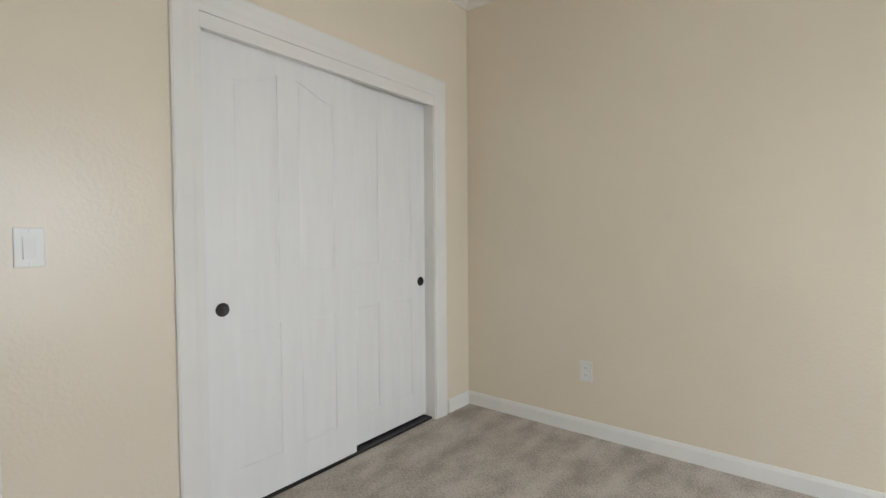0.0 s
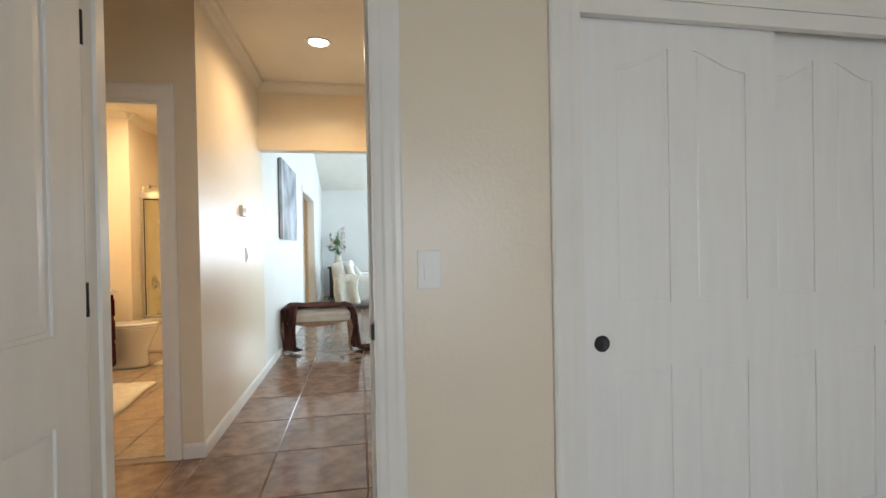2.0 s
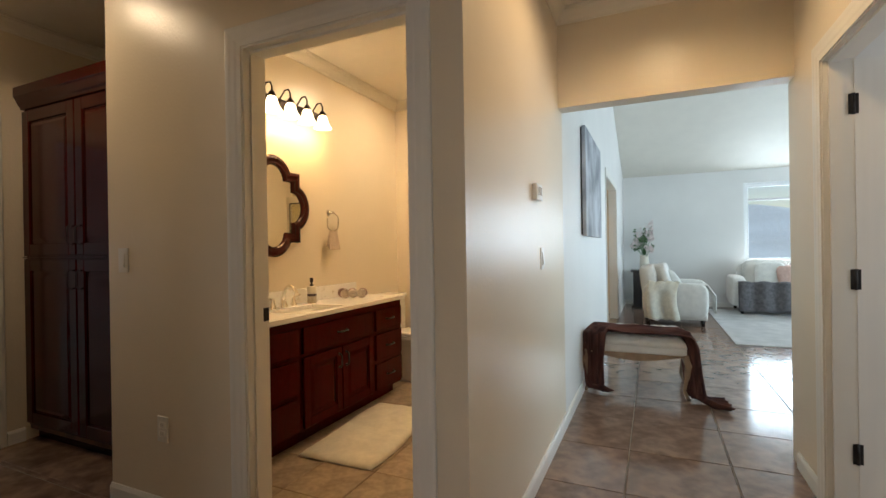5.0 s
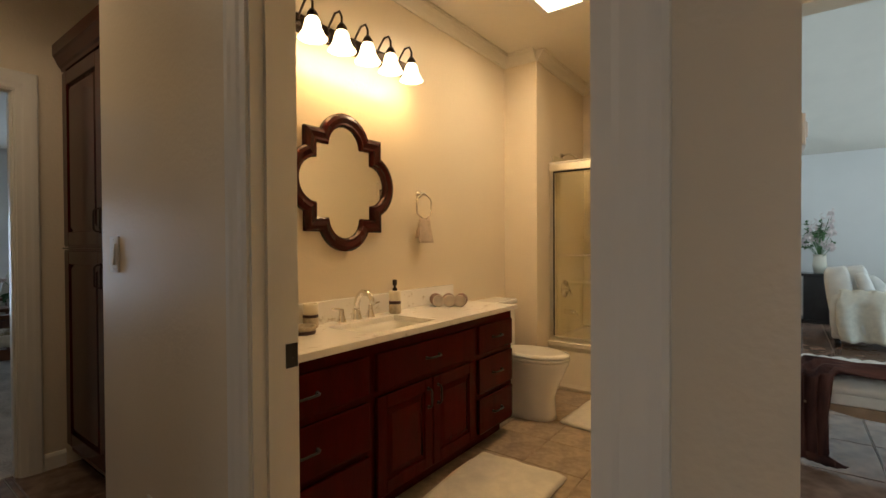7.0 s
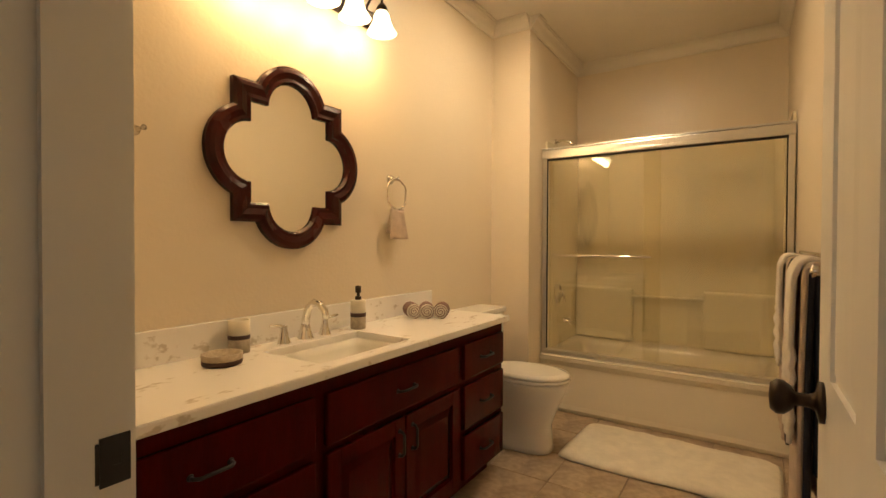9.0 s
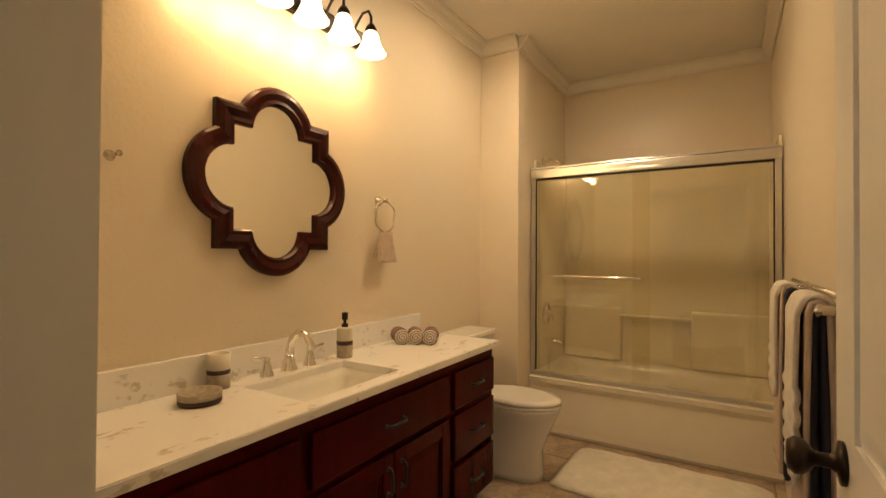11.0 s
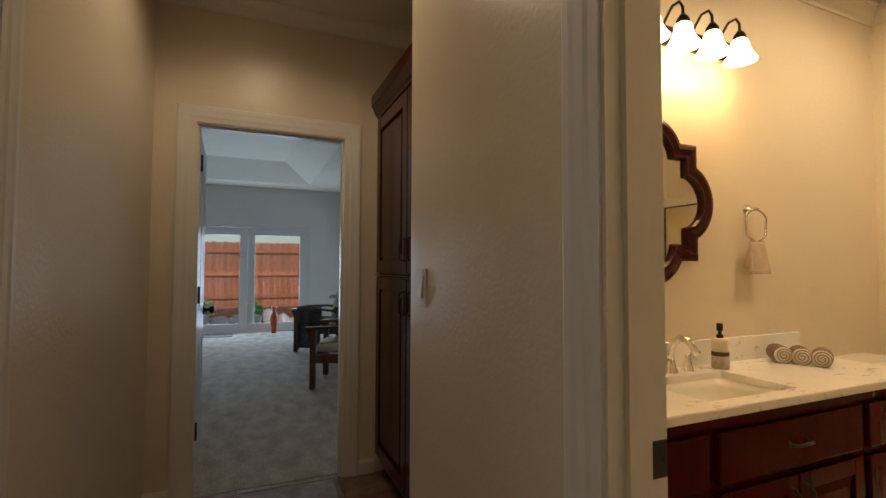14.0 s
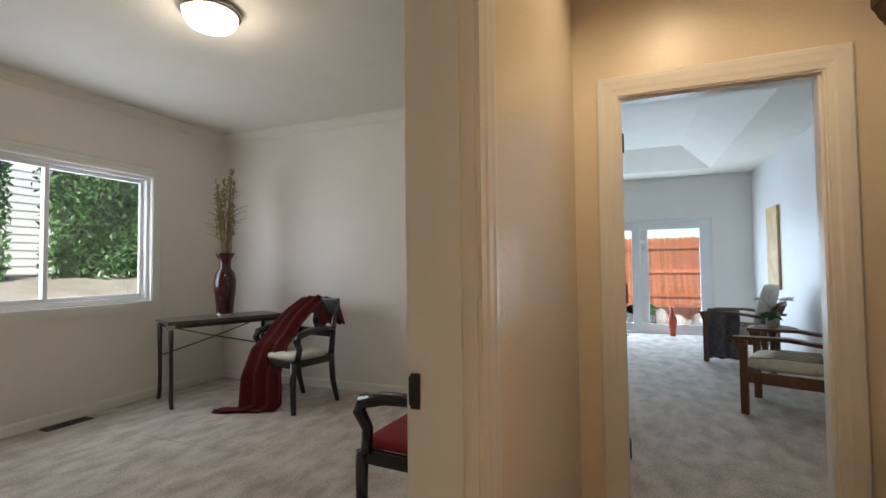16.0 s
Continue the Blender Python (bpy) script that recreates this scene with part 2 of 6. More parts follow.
def bx(bm, x0, x1, y0, y1, z0, z1, bevel=0.0, seg=2, m=None):
    g = bmesh.ops.create_cube(bm, size=1.0)["verts"]
    for v in g:
        v.co = Vector((x0 + (v.co.x + 0.5) * (x1 - x0), y0 + (v.co.y + 0.5) * (y1 - y0), z0 + (v.co.z + 0.5) * (z1 - z0)))
    if bevel:
        es = list({e for v in g for e in v.link_edges})
        r = bmesh.ops.bevel(bm, geom=es, offset=bevel, segments=seg, affect="EDGES", profile=0.6)
        g = list({v for f in r["faces"] for v in f.verts} | {v for v in g if v.is_valid})
    if m:
        for v in g:
            v.co = m @ v.co
    return bm


def box(x0, x1, y0, y1, z0, z1, bevel=0.0, seg=2):
    return bx(bmesh.new(), x0, x1, y0, y1, z0, z1, bevel, seg)


def prism(bm, pts, d0, d1, axes="xz", bevel=0.0):
    """A 2D outline drawn in two axes and pushed through the third from d0 to d1."""
    ia, ib = "xyz".index(axes[0]), "xyz".index(axes[1])
    ic = 3 - ia - ib
    rows = []
    for d in (d0, d1):
        row = []
        for a, b in pts:
            c = [0, 0, 0]
            c[ia], c[ib], c[ic] = a, b, d
            row.append(bm.verts.new(c))
        rows.append(row)
    n = len(pts)
    fs = [bm.faces.new(rows[0]), bm.faces.new(rows[1][::-1])]
    for i in range(n):
        fs.append(bm.faces.new((rows[0][i], rows[0][(i + 1) % n], rows[1][(i + 1) % n], rows[1][i])))
    bmesh.ops.recalc_face_normals(bm, faces=fs)
    if bevel:
        es = [e for f in fs[1:2] for e in f.edges]
        bmesh.ops.bevel(bm, geom=es, offset=bevel, segments=2, affect="EDGES", profile=0.6)
    return bm


def lathe(bm, prof, seg=20, c=(0, 0, 0), m=None, loop=False):
    rings = []
    for r, z in prof:
        ring = []
        for i in range(seg):
            a = 2 * math.pi * i / seg
            p = Vector((r * math.cos(a), r * math.sin(a), z))
            p = (m @ p) if m else p
            ring.append(bm.verts.new(p + Vector(c)))
        rings.append(ring)
    fs = []
    for a, b in zip(rings, rings[1:] + (rings[:1] if loop else [])):
        for i in range(seg):
            fs.append(bm.faces.new((a[i], a[(i + 1) % seg], b[(i + 1) % seg], b[i])))
    if not loop:
        fs += [bm.faces.new(rings[0][::-1]), bm.faces.new(rings[-1])]
    for f in fs:
        f.smooth = True
    bmesh.ops.recalc_face_normals(bm, faces=fs)
    return bm


def tube(bm, pts, r, seg=10):
    """A round bar along a line of points; r is one radius or one for each point."""
    pts = [Vector(p) for p in pts]
    rs = r if isinstance(r, (list, tuple)) else [r] * len(pts)
    rings, up = [], Vector((0.13, 0.31, 0.94)).normalized()
    for i, p in enumerate(pts):
        d = (pts[min(i + 1, len(pts) - 1)] - pts[max(i - 1, 0)]).normalized()
        if abs(d.dot(up)) > 0.97:
            up = Vector((0.94, 0.2, 0.1)).normalized()
        a = d.cross(up).normalized()
        b = d.cross(a)
        up = -b if b.dot(up) < 0 else b
        rings.append([bm.verts.new(p + rs[i] * (math.cos(2 * math.pi * k / seg) * a + math.sin(2 * math.pi * k / seg) * b)) for k in range(seg)])
    fs = []
    for a, b in zip(rings, rings[1:]):
        for i in range(seg):
            fs.append(bm.faces.new((a[i], a[(i + 1) % seg], b[(i + 1) % seg], b[i])))
    fs += [bm.faces.new(rings[0][::-1]), bm.faces.new(rings[-1])]
    for f in fs:
        f.smooth = True
    bmesh.ops.recalc_face_normals(bm, faces=fs)
    return bm


def arc(cx, cy, r, a0, a1, n):
    return [(cx + r * math.cos(radians(a0 + (a1 - a0) * i / n)), cy + r * math.sin(radians(a0 + (a1 - a0) * i / n))) for i in range(n + 1)]


def sheet(fn, nu, nv, thick=0.006):
    """Cloth: fn(u, v) gives the surface, which gets a thickness."""
    bm = bmesh.new()
    vs = [[bm.verts.new(fn(i / nu, j / nv)) for j in range(nv + 1)] for i in range(nu + 1)]
    fs = [bm.faces.new((vs[i][j], vs[i + 1][j], vs[i + 1][j + 1], vs[i][j + 1])) for i in range(nu) for j in range(nv)]
    for f in fs:
        f.smooth = True
    bm.normal_update()
    ws = [[bm.verts.new(v.co - v.normal * thick) for v in row] for row in vs]
    for i in range(nu):
        for j in range(nv):
            bm.faces.new((ws[i][j], ws[i][j + 1], ws[i + 1][j + 1], ws[i + 1][j]))
    for i in range(nu):
        bm.faces.new((vs[i][0], ws[i][0], ws[i + 1][0], vs[i + 1][0]))
        bm.faces.new((vs[i][nv], vs[i + 1][nv], ws[i + 1][nv], ws[i][nv]))
    for j in range(nv):
        bm.faces.new((vs[0][j], vs[0][j + 1], ws[0][j + 1], ws[0][j]))
        bm.faces.new((vs[nu][j], ws[nu][j], ws[nu][j + 1], vs[nu][j + 1]))
    for f in bm.faces:
        f.smooth = True
    return bm


def cushion(bm, x0, x1, y0, y1, z0, z1, n=10, crown=0.35, m=None):
    """A padded block with rounded, swelling sides."""
    cx, cy, cz, a, b, c = (x0 + x1) / 2, (y0 + y1) / 2, (z0 + z1) / 2, (x1 - x0) / 2, (y1 - y0) / 2, (z1 - z0) / 2
    g = bmesh.ops.create_uvsphere(bm, u_segments=2 * n, v_segments=n, radius=1.0)["verts"]
    for v in g:
        p = v.co
        def s(t, e):
            return math.copysign(abs(t) ** e, t)
        q = Vector((cx + a * s(p.x, crown), cy + b * s(p.y, crown), cz + c * s(p.z, 0.55)))
        v.co = m @ q if m else q
    for f in {f for v in g for f in v.link_faces}:
        f.smooth = True
    return bm


def link(name, bm, mat, smooth=None):
    me = bpy.data.meshes.new(name)
    bm.to_mesh(me)
    bm.free()
    me.materials.append(mat)
    if smooth:
        for p in me.polygons:
            p.use_smooth = True
    return new(name, me)


def part(name, bm, mat, parent, label=""):
    ob = link(name, bm, mat)
    ob.parent = parent
    return tagged(ob, label=label)


def thing(name, m, label, category, group=""):
    ob = new(name)
    ob.empty_display_size = 0.1
    ob.matrix_world = m
    return tagged(ob, label=label, category=category, group=group)


def solid(name, bm, mat, label, category, m=None, group="", kind=""):
    ob = link(name, bm, mat)
    if m:
        ob.matrix_world = m
    return tagged(ob, label, category, group, kind)


def struct(name, bm, mat, label="", category="wall"):
    return tagged(link(name, bm, mat), label, category, kind="structure")


def piece(name, mesh, parent, m):
    ob = new(name, mesh)
    ob.parent = parent
    ob.matrix_local = m
    return ob

# ---- plan ----
XR, XRP = -1.671, -1.786          # bedroom wall: room face, passage face
XB, XBB = -3.141, -3.256          # bath wall: passage face, bath face
YH, YHB = -0.845, -0.960          # hall wall: hall face, bath face
YR = 0.418                        # hall wall with the open door
XH = -4.808                       # header at the end of the hall
XE, XEO = -2.160, -2.045          # office wall: passage face, office face
YM, YMB = -4.070, -4.185          # wall of the main bedroom
YV = -2.738                       # vanity wall
YBR = -0.975                      # bath wall behind the open door
XT = -6.20                        # front of the tub
CEILING = 2.745


def wall(name, axis, p0, p1, a0, a1, mat, openings=(), z0=0.0, z1=CEILING + 0.05, label="cream painted wall with light texture"):
    """A wall across `axis` between p0 and p1, running from a0 to a1, with openings (b0, b1, bottom, top) cut right through."""
    bm = bmesh.new()

    def seg(b0, b1, c0, c1):
        if b1 - b0 > 1e-4 and c1 - c0 > 1e-4:
            bx(bm, p0, p1, b0, b1, c0, c1) if axis == "x" else bx(bm, b0, b1, p0, p1, c0, c1)

    at = a0
    for b0, b1, c0, c1 in sorted(openings):
        seg(at, b0, z0, z1)
        seg(b0, b1, z0, c0)
        seg(b0, b1, c1, z1)
        at = b1
    seg(at, a1, z0, z1)
    return struct(name, bm, mat, label)


# bedroom, passage and hall
wall("wall_bedroom_west", "x", XRP, XR, -1.385, 2.66, WALL, [(-0.680, 0.118, 0, 2.035), (0.775, 2.186, 0, 2.02)])
wall("wall_bedroom_north", "y", 2.54, 2.655, XR, 2.42, WALL)
wall("wall_bedroom_south", "y", -1.05, -0.935, XR, 2.42, WALL)
wall("wall_bedroom_east", "x", 2.30, 2.42, -0.935, 2.54, WALL, [(0.1, 1.7, 0.3, 2.1)])
wall("wall_closet_back", "x", -2.45, -2.36, 0.605, 2.66, WALL)
wall("wall_closet_end", "y", 2.54, 2.655, -2.36, XRP, WALL)
wall("wall_hall_north", "y", YR, YR + 0.115, -4.938, XRP, WALL, [(-4.378, -3.685, 0, 2.05)])
wall("wall_hall_south", "y", YHB, YH, -4.938, XB, WALL)
wall("wall_living_south", "y", YHB, YH, -12.2, -4.938, WALL_LIGHT, [(-9.95, -8.1, 0, 2.15)], z1=4.6, label="white painted living room wall")
wall("header_hall", "x", XH - 0.13, XH, YH, YR, WALL, z0=2.122)
wall("wall_header_above", "x", XH - 0.13, XH, YHB, 5.5, WALL_LIGHT, z0=CEILING + 0.06, z1=4.6)
wall("wall_living_east", "x", XH - 0.13, XH - 0.01, YR + 0.115, 5.5, WALL_LIGHT, label="white painted living room wall")
wall("wall_side_room_back", "y", 2.3, 2.4, -4.80, -2.45, WALL, [(-4.4, -3.2, 0.9, 2.1)])
wall("wall_jog", "y", -1.50, -1.385, XE, XR, WALL)
# passage, bath
wall("wall_bath_front", "x", XBB, XB, -2.75, YHB, WALL, [(-1.834, -1.040, 0, 2.07)])
wall("wall_bath_side", "y", YBR, YHB - 0.002, -7.05, XBB, WALL)
wall("wall_vanity", "y", YV - 0.115, YV, -6.075, XBB, WALL)
wall("wall_bath_front_end", "x", XBB, -3.236, -2.853, -2.75, WALL)
wall("wall_cabinet_back", "x", -4.03, -3.95, YM, -2.853, WALL)
wall("wall_bath_return", "x", -6.075, -5.96, YV, -2.45, WALL)
wall("wall_tub_left", "y", YV, -2.465, -7.05, -6.075, WALL)
wall("wall_tub_back", "x", -7.17, -7.05, YV, YHB, WALL)
wall("wall_passage_east", "x", XE, XEO, YM, -1.50, WALL, [(-2.45, -1.72, 0, 2.035)])
wall("wall_main_bedroom_north", "y", YMB, YM, -4.46, XEO, WALL, [(-3.175, -2.355, 0, 2.035)])
# office
wall("wall_office_south", "y", -5.845, -5.73, XEO, 2.03, WALL_OFFICE, label="off-white painted office wall")
wall("wall_office_east", "x", 1.91, 2.03, -5.73, -1.385, WALL_OFFICE, [(-4.88, -3.22, 0.92, 2.14)], label="off-white painted office wall with a window")
wall("wall_office_north", "y", -1.50, -1.385, XR, 1.91, WALL_OFFICE)
wall("wall_office_west_lower", "x", XE, XEO, -5.845, YMB, WALL_OFFICE)
# main bedroom
wall("wall_main_bedroom_west", "x", -4.46, -4.34, -10.84, YMB, WALL_LIGHT, label="white painted bedroom wall")
wall("wall_main_bedroom_south", "y", -10.84, -10.72, -4.34, 1.0, WALL_LIGHT, [(-3.75, -1.37, 0.0, 2.02)], label="white painted bedroom wall with a sliding door", z1=3.2)
wall("wall_main_bedroom_east", "x", 0.9, 1.0, -10.72, -5.845, WALL_LIGHT)
# living room
wall("wall_living_west", "x", -12.2, -12.07, YH, 5.5, WALL_LIGHT, [(1.28, 2.95, 0.86, 2.36)], z1=4.6, label="white painted living room wall with a window")
wall("wall_living_north", "y", 5.4, 5.5, -12.07, XH - 0.13, WALL_LIGHT, [(-9.9, -6.1, 0.0, 2.3)], z1=4.6)
wall("wall_room_beyond", "y", -3.1, -3.02, -10.6, -7.7, WALL)
wall("wall_room_beyond_side", "x", -7.78, -7.7, -3.02, YHB, WALL)
wall("wall_room_beyond_end", "x", -10.6, -10.52, -3.02, YHB, WALL)


def slab(name, x0, x1, y0, y1, z0, z1, mat, label, category):
    return struct(name, box(x0, x1, y0, y1, z0, z1), mat, label, category)


slab("ceiling_bedroom", XRP, 2.42, -1.05, 2.66, CEILING, CEILING + 0.08, CEIL, "white painted bedroom ceiling", "ceiling")
slab("ceiling_hall", XH, XRP - 0.001, YM, YR + 0.11, CEILING, CEILING + 0.08, CEIL, "warm white hall ceiling", "ceiling")
slab("ceiling_side_room", -4.80, -2.36, YR + 0.111, 2.66, CEILING, CEILING + 0.08, CEIL, "plain white ceiling", "ceiling")
slab("ceiling_bath", -7.17, XH - 0.001, YV - 0.1, YH - 0.05, CEILING, CEILING + 0.08, CEIL, "cream bathroom ceiling", "ceiling")
slab("ceiling_office", XEO - 0.1, 2.03, -5.845, -1.4, CEILING, CEILING + 0.08, CEIL, "pale painted office ceiling", "ceiling")
slab("ceiling_room_beyond", -10.6, -7.7, -3.1, YHB, 2.5, 2.58, CEIL, "plain white ceiling", "ceiling")
bm = bmesh.new()
prism(bm, [(-12.2, 2.57), (-12.2, 2.67), (-7.2, 4.35), (-4.6, 4.35), (-4.6, 4.25), (-7.2, 4.25)], YHB, 5.5, "xz")
struct("ceiling_living", bm, CEIL, "vaulted white living room ceiling", "ceiling")
# tray ceiling of the main bedroom
bm = bmesh.new()
o, i2 = [(-4.46, -10.84), (1.0, -10.84), (1.0, -5.846), (-4.46, -5.846)], [(-3.65, -10.05), (0.3, -10.05), (0.3, -6.5), (-3.65, -6.5)]
i3 = [(-3.2, -9.6), (-0.1, -9.6), (-0.1, -6.95), (-3.2, -6.95)]
r0 = [bm.verts.new((x, y, CEILING)) for x, y in o]
r1 = [bm.verts.new((x, y, CEILING)) for x, y in i2]
r2 = [bm.verts.new((x, y, CEILING + 0.3)) for x, y in i3]
for a, b in ((r0, r1), (r1, r2)):
    for k in range(4):
        bm.faces.new((a[k], a[(k + 1) % 4], b[(k + 1) % 4], b[k]))
bm.faces.new(r2)
bx(bm, -4.46, XEO - 0.11, -5.845, YMB, CEILING, CEILING + 0.05)
struct("ceiling_main_bedroom", bm, CEIL, "white tray ceiling with sloped sides", "ceiling")

slab("floor_bedroom", XR - 0.06, 2.42, -1.05, 2.66, -0.12, 0.0, CARPET, "beige cut pile carpet", "carpet")
slab("floor_closet", -2.36, XR - 0.061, 0.605, 2.6, -0.12, 0.008, CARPET, "beige carpet in the closet", "carpet")
slab("floor_office", XEO - 0.05, 2.03, -5.845, -1.44, -0.12, 0.0, CARPET, "pale beige cut pile carpet", "carpet")
slab("floor_main_bedroom", -4.46, 1.0, -10.84, YM - 0.06, -0.12, 0.002, CARPET, "pale beige cut pile carpet", "carpet")
slab("floor_side_room", -4.80, -2.36, YR + 0.06, 2.4, -0.12, 0.008, CARPET, "beige carpet", "carpet")
floor_tiles = slab("floor_hall", -12.2, XR - 0.062, YHB, 5.5, -0.14, -0.006, GROUT, "brown glazed floor tiles with grey grout", "floor")
floor_pass = slab("floor_passage", XB - 0.06, XEO - 0.051, YM - 0.06, YHB - 0.001, -0.14, -0.006, GROUT, "brown glazed floor tiles with grey grout", "floor")
floor_bath = slab("floor_bath", -7.1, XB - 0.061, YV, YBR + 0.12, -0.14, -0.006, GROUT_TAN, "tan stone floor tiles", "floor")
floor_niche = slab("floor_cabinet_niche", -3.95, XB - 0.061, YM - 0.06, -2.76, -0.14, -0.006, GROUT, "brown glazed floor tiles under the cabinet", "floor")
slab("floor_room_beyond", -10.6, -7.7, -3.1, YHB - 0.001, -0.14, 0.0, CARPET, "beige carpet", "carpet")
slab("floor_passage_side", XEO - 0.05, XRP, -1.43, YHB - 0.002, -0.14, -0.006, GROUT, "grey grout bed", "floor")

# ---- mouldings ----
CROWN = [(0, 0), (0, -0.086), (0.009, -0.086), (0.013, -0.072), (0.028, -0.058), (0.046, -0.032), (0.060, -0.020), (0.063, -0.010), (0.072, -0.010), (0.072, 0)]
BASE = [(0, 0), (0.014, 0), (0.014, 0.068), (0.009, 0.080), (0.006, 0.086), (0, 0.086)]


def mould(name, prof, axis, plane, sign, a0, a1, z, mat=TRIM, label="", category="moulding"):
    """A moulding on the wall axis = plane, standing out in the direction sign, from a0 to a1."""
    pts = [(plane + sign * d, z + h) for d, h in prof]
    bm = prism(bmesh.new(), pts, a0, a1, axis + "z")
    return struct(name, bm, mat, label, category)


def crown(axis, plane, sign, a0, a1, z=CEILING - 0.001):
    mould("crown_moulding", CROWN, axis, plane, sign, a0, a1, z, CEIL, "white crown moulding under the ceiling", "moulding")


def base(axis, plane, sign, a0, a1):
    mould("baseboard", BASE, axis, plane, sign, a0, a1, 0.0, TRIM, "white painted baseboard", "baseboard")


crown("x", XR, 1, -0.935, 2.54), crown("y", 2.54, -1, XR, 2.3), crown("x", XRP, -1, -1.385, YR), crown("y", YR, -1, XH, XRP)
crown("y", YH, 1, XH, XB), crown("x", XH, 1, YH, YR), crown("x", XB, 1, -2.75, YH)
crown("y", YM, 1, -3.95, XE), crown("x", XE, -1, YM, -1.50), crown("y", YV, 1, -5.96, XBB), crown("x", -5.96, 1, YV, -2.45)
crown("y", -2.45, 1, -6.075, -5.96), crown("y", -2.465, 1, -7.05, -6.075), crown("x", -7.05, 1, -2.465, YBR), crown("y", YBR, -1, -7.05, XBB)
crown("x", XBB, -1, YV, YBR), crown("y", -5.73, 1, XEO, 1.91), crown("x", 1.91, -1, -5.73, -1.50), crown("x", XEO, 1, -5.73, -1.50)
base("x", XR, 1, 0.212, 0.686), base("x", XR, 1, 2.306, 2.54), base("y", 2.54, -1, XR, 2.3)
base("y", YR, -1, -3.605, XRP), base("y", YR, -1, XH, -4.46), base("y", YH, 1, XH - 0.13, XB), base("y", YH, 1, -8.01, XH - 0.13), base("x", XB, 1, -0.952, YH + 0.012), base("x", XB, 1, -2.75, -1.937)
base("y", -2.75, -1, XB - 0.09, XB - 0.001), base("y", YM, 1, -3.36, -3.265), base("y", YM, 1, -2.27, XE), base("x", XE, -1, YM, -2.54), base("x", XE, -1, -1.63, -1.50)
base("y", -5.73, 1, XEO, 1.91), base("x", 1.91, -1, -5.73, -1.50), base("x", XEO, 1, -5.73, -2.54)
base("x", -4.34, 1, -10.72, YMB), base("y", -10.72, 1, -4.34, -3.76), base("x", -12.07, 1, YH, 5.4), base("y", YH, 1, -12.07, -10.04)

CAS = [(0, 0), (0.010, 0), (0.0115, 0.020), (0.0145, 0.030), (0.0155, 0.050), (0.0175, 0.062), (0.0175, 0.077), (0.0135, 0.084), (0, 0.084)]


def door_frame(name, axis, p0, p1, b0, b1, top, sides=(1, -1), stop=None, w=1.0, z0=0.0, sill=False, label="white painted door frame and casing"):
    """Jambs, head and stepped casing round an opening b0..b1 in a wall between p0 and p1."""
    ob = tagged(new(name), label, "door frame", kind="structure")
    bm = bmesh.new()

    def bb(m, a0, a1, c0, c1, q0=p0 - 0.003, q1=p1 + 0.003):
        bx(m, q0, q1, a0, a1, c0, c1) if axis == "x" else bx(m, a0, a1, q0, q1, c0, c1)

    bb(bm, b0, b0 + 0.014, z0, top - 0.014), bb(bm, b1 - 0.014, b1, z0, top - 0.014), bb(bm, b0, b1, top - 0.014, top)
    if stop is not None:
        s0, s1 = stop
        bb(bm, b0 + 0.014, b0 + 0.025, z0, top - 0.025, s0, s1), bb(bm, b1 - 0.025, b1 - 0.014, z0, top - 0.025, s0, s1), bb(bm, b0 + 0.014, b1 - 0.014, top - 0.025, top - 0.014, s0, s1)
    part("jamb", bm, TRIM, ob)
    for sgn in sides:
        pl = (p1 if p1 > p0 else p0) if sgn > 0 else (p0 if p1 > p0 else p1)
        prof = [(pl + sgn * d, h * w) for d, h in CAS]
        for e, dr in ((b0 + 0.006, -1), (b1 - 0.006, 1)):
            m = prism(bmesh.new(), [(d, e + dr * h) for d, h in prof], z0, top - 0.006, axis + ("y" if axis == "x" else "x"))
            bmesh.ops.recalc_face_normals(m, faces=m.faces)
            # mitre the top
            for v in m.verts:
                if v.co.z > z0 + 0.5:
                    v.co.z += abs((v.co.y if axis == "x" else v.co.x) - e)
            part("casing_leg", m, TRIM, ob)
        m = prism(bmesh.new(), [(d, top - 0.006 + h) for d, h in prof], b0 + 0.006, b1 - 0.006, axis + "z")
        for v in m.verts:
            ext = v.co.z - (top - 0.006)
            c = v.co.y if axis == "x" else v.co.x
            c += ext if c > (b0 + b1) / 2 else -ext
            if axis == "x":
                v.co.y = c
            else:
                v.co.x = c
        part("casing_head", m, TRIM, ob)
        if sill:
            m = bmesh.new()
            bb(m, b0 - 0.08, b1 + 0.08, z0 - 0.08, z0, *sorted((pl, pl + sgn * 0.02)))
            part("apron", m, TRIM, ob)
    return ob


door_frame("door_frame_bedroom", "x", XRP, XR, -0.680, 0.118, 2.035, stop=(XRP + 0.02, XR - 0.05))
door_frame("door_frame_closet", "x", XRP, XR, 0.775, 2.186, 2.02, sides=(1,), w=1.25)
door_frame("door_frame_bath", "x", XBB, XB, -1.834, -1.040, 2.07, stop=(XBB + 0.04, XB - 0.03))
door_frame("door_frame_office", "x", XE, XEO, -2.45, -1.72, 2.035, stop=(XE + 0.02, XEO - 0.045))
door_frame("door_frame_main_bedroom", "y", YMB, YM, -3.175, -2.355, 2.035, stop=(YMB + 0.045, YM - 0.02), w=1.1)
door_frame("door_frame_hall", "y", YR, YR + 0.115, -4.378, -3.685, 2.05, sides=(-1,), stop=(YR + 0.02, YR + 0.07))
door_frame("door_frame_living", "y", YHB, YH, -9.95, -8.1, 2.15, sides=(1,))
# fascia over the closet track
struct("closet_fascia", box(XR - 0.022, XR + 0.008, 0.7815, 2.1795, 1.952, 2.0125, 0.002), TRIM, "white closet track fascia", "trim")

# ---- doors ----


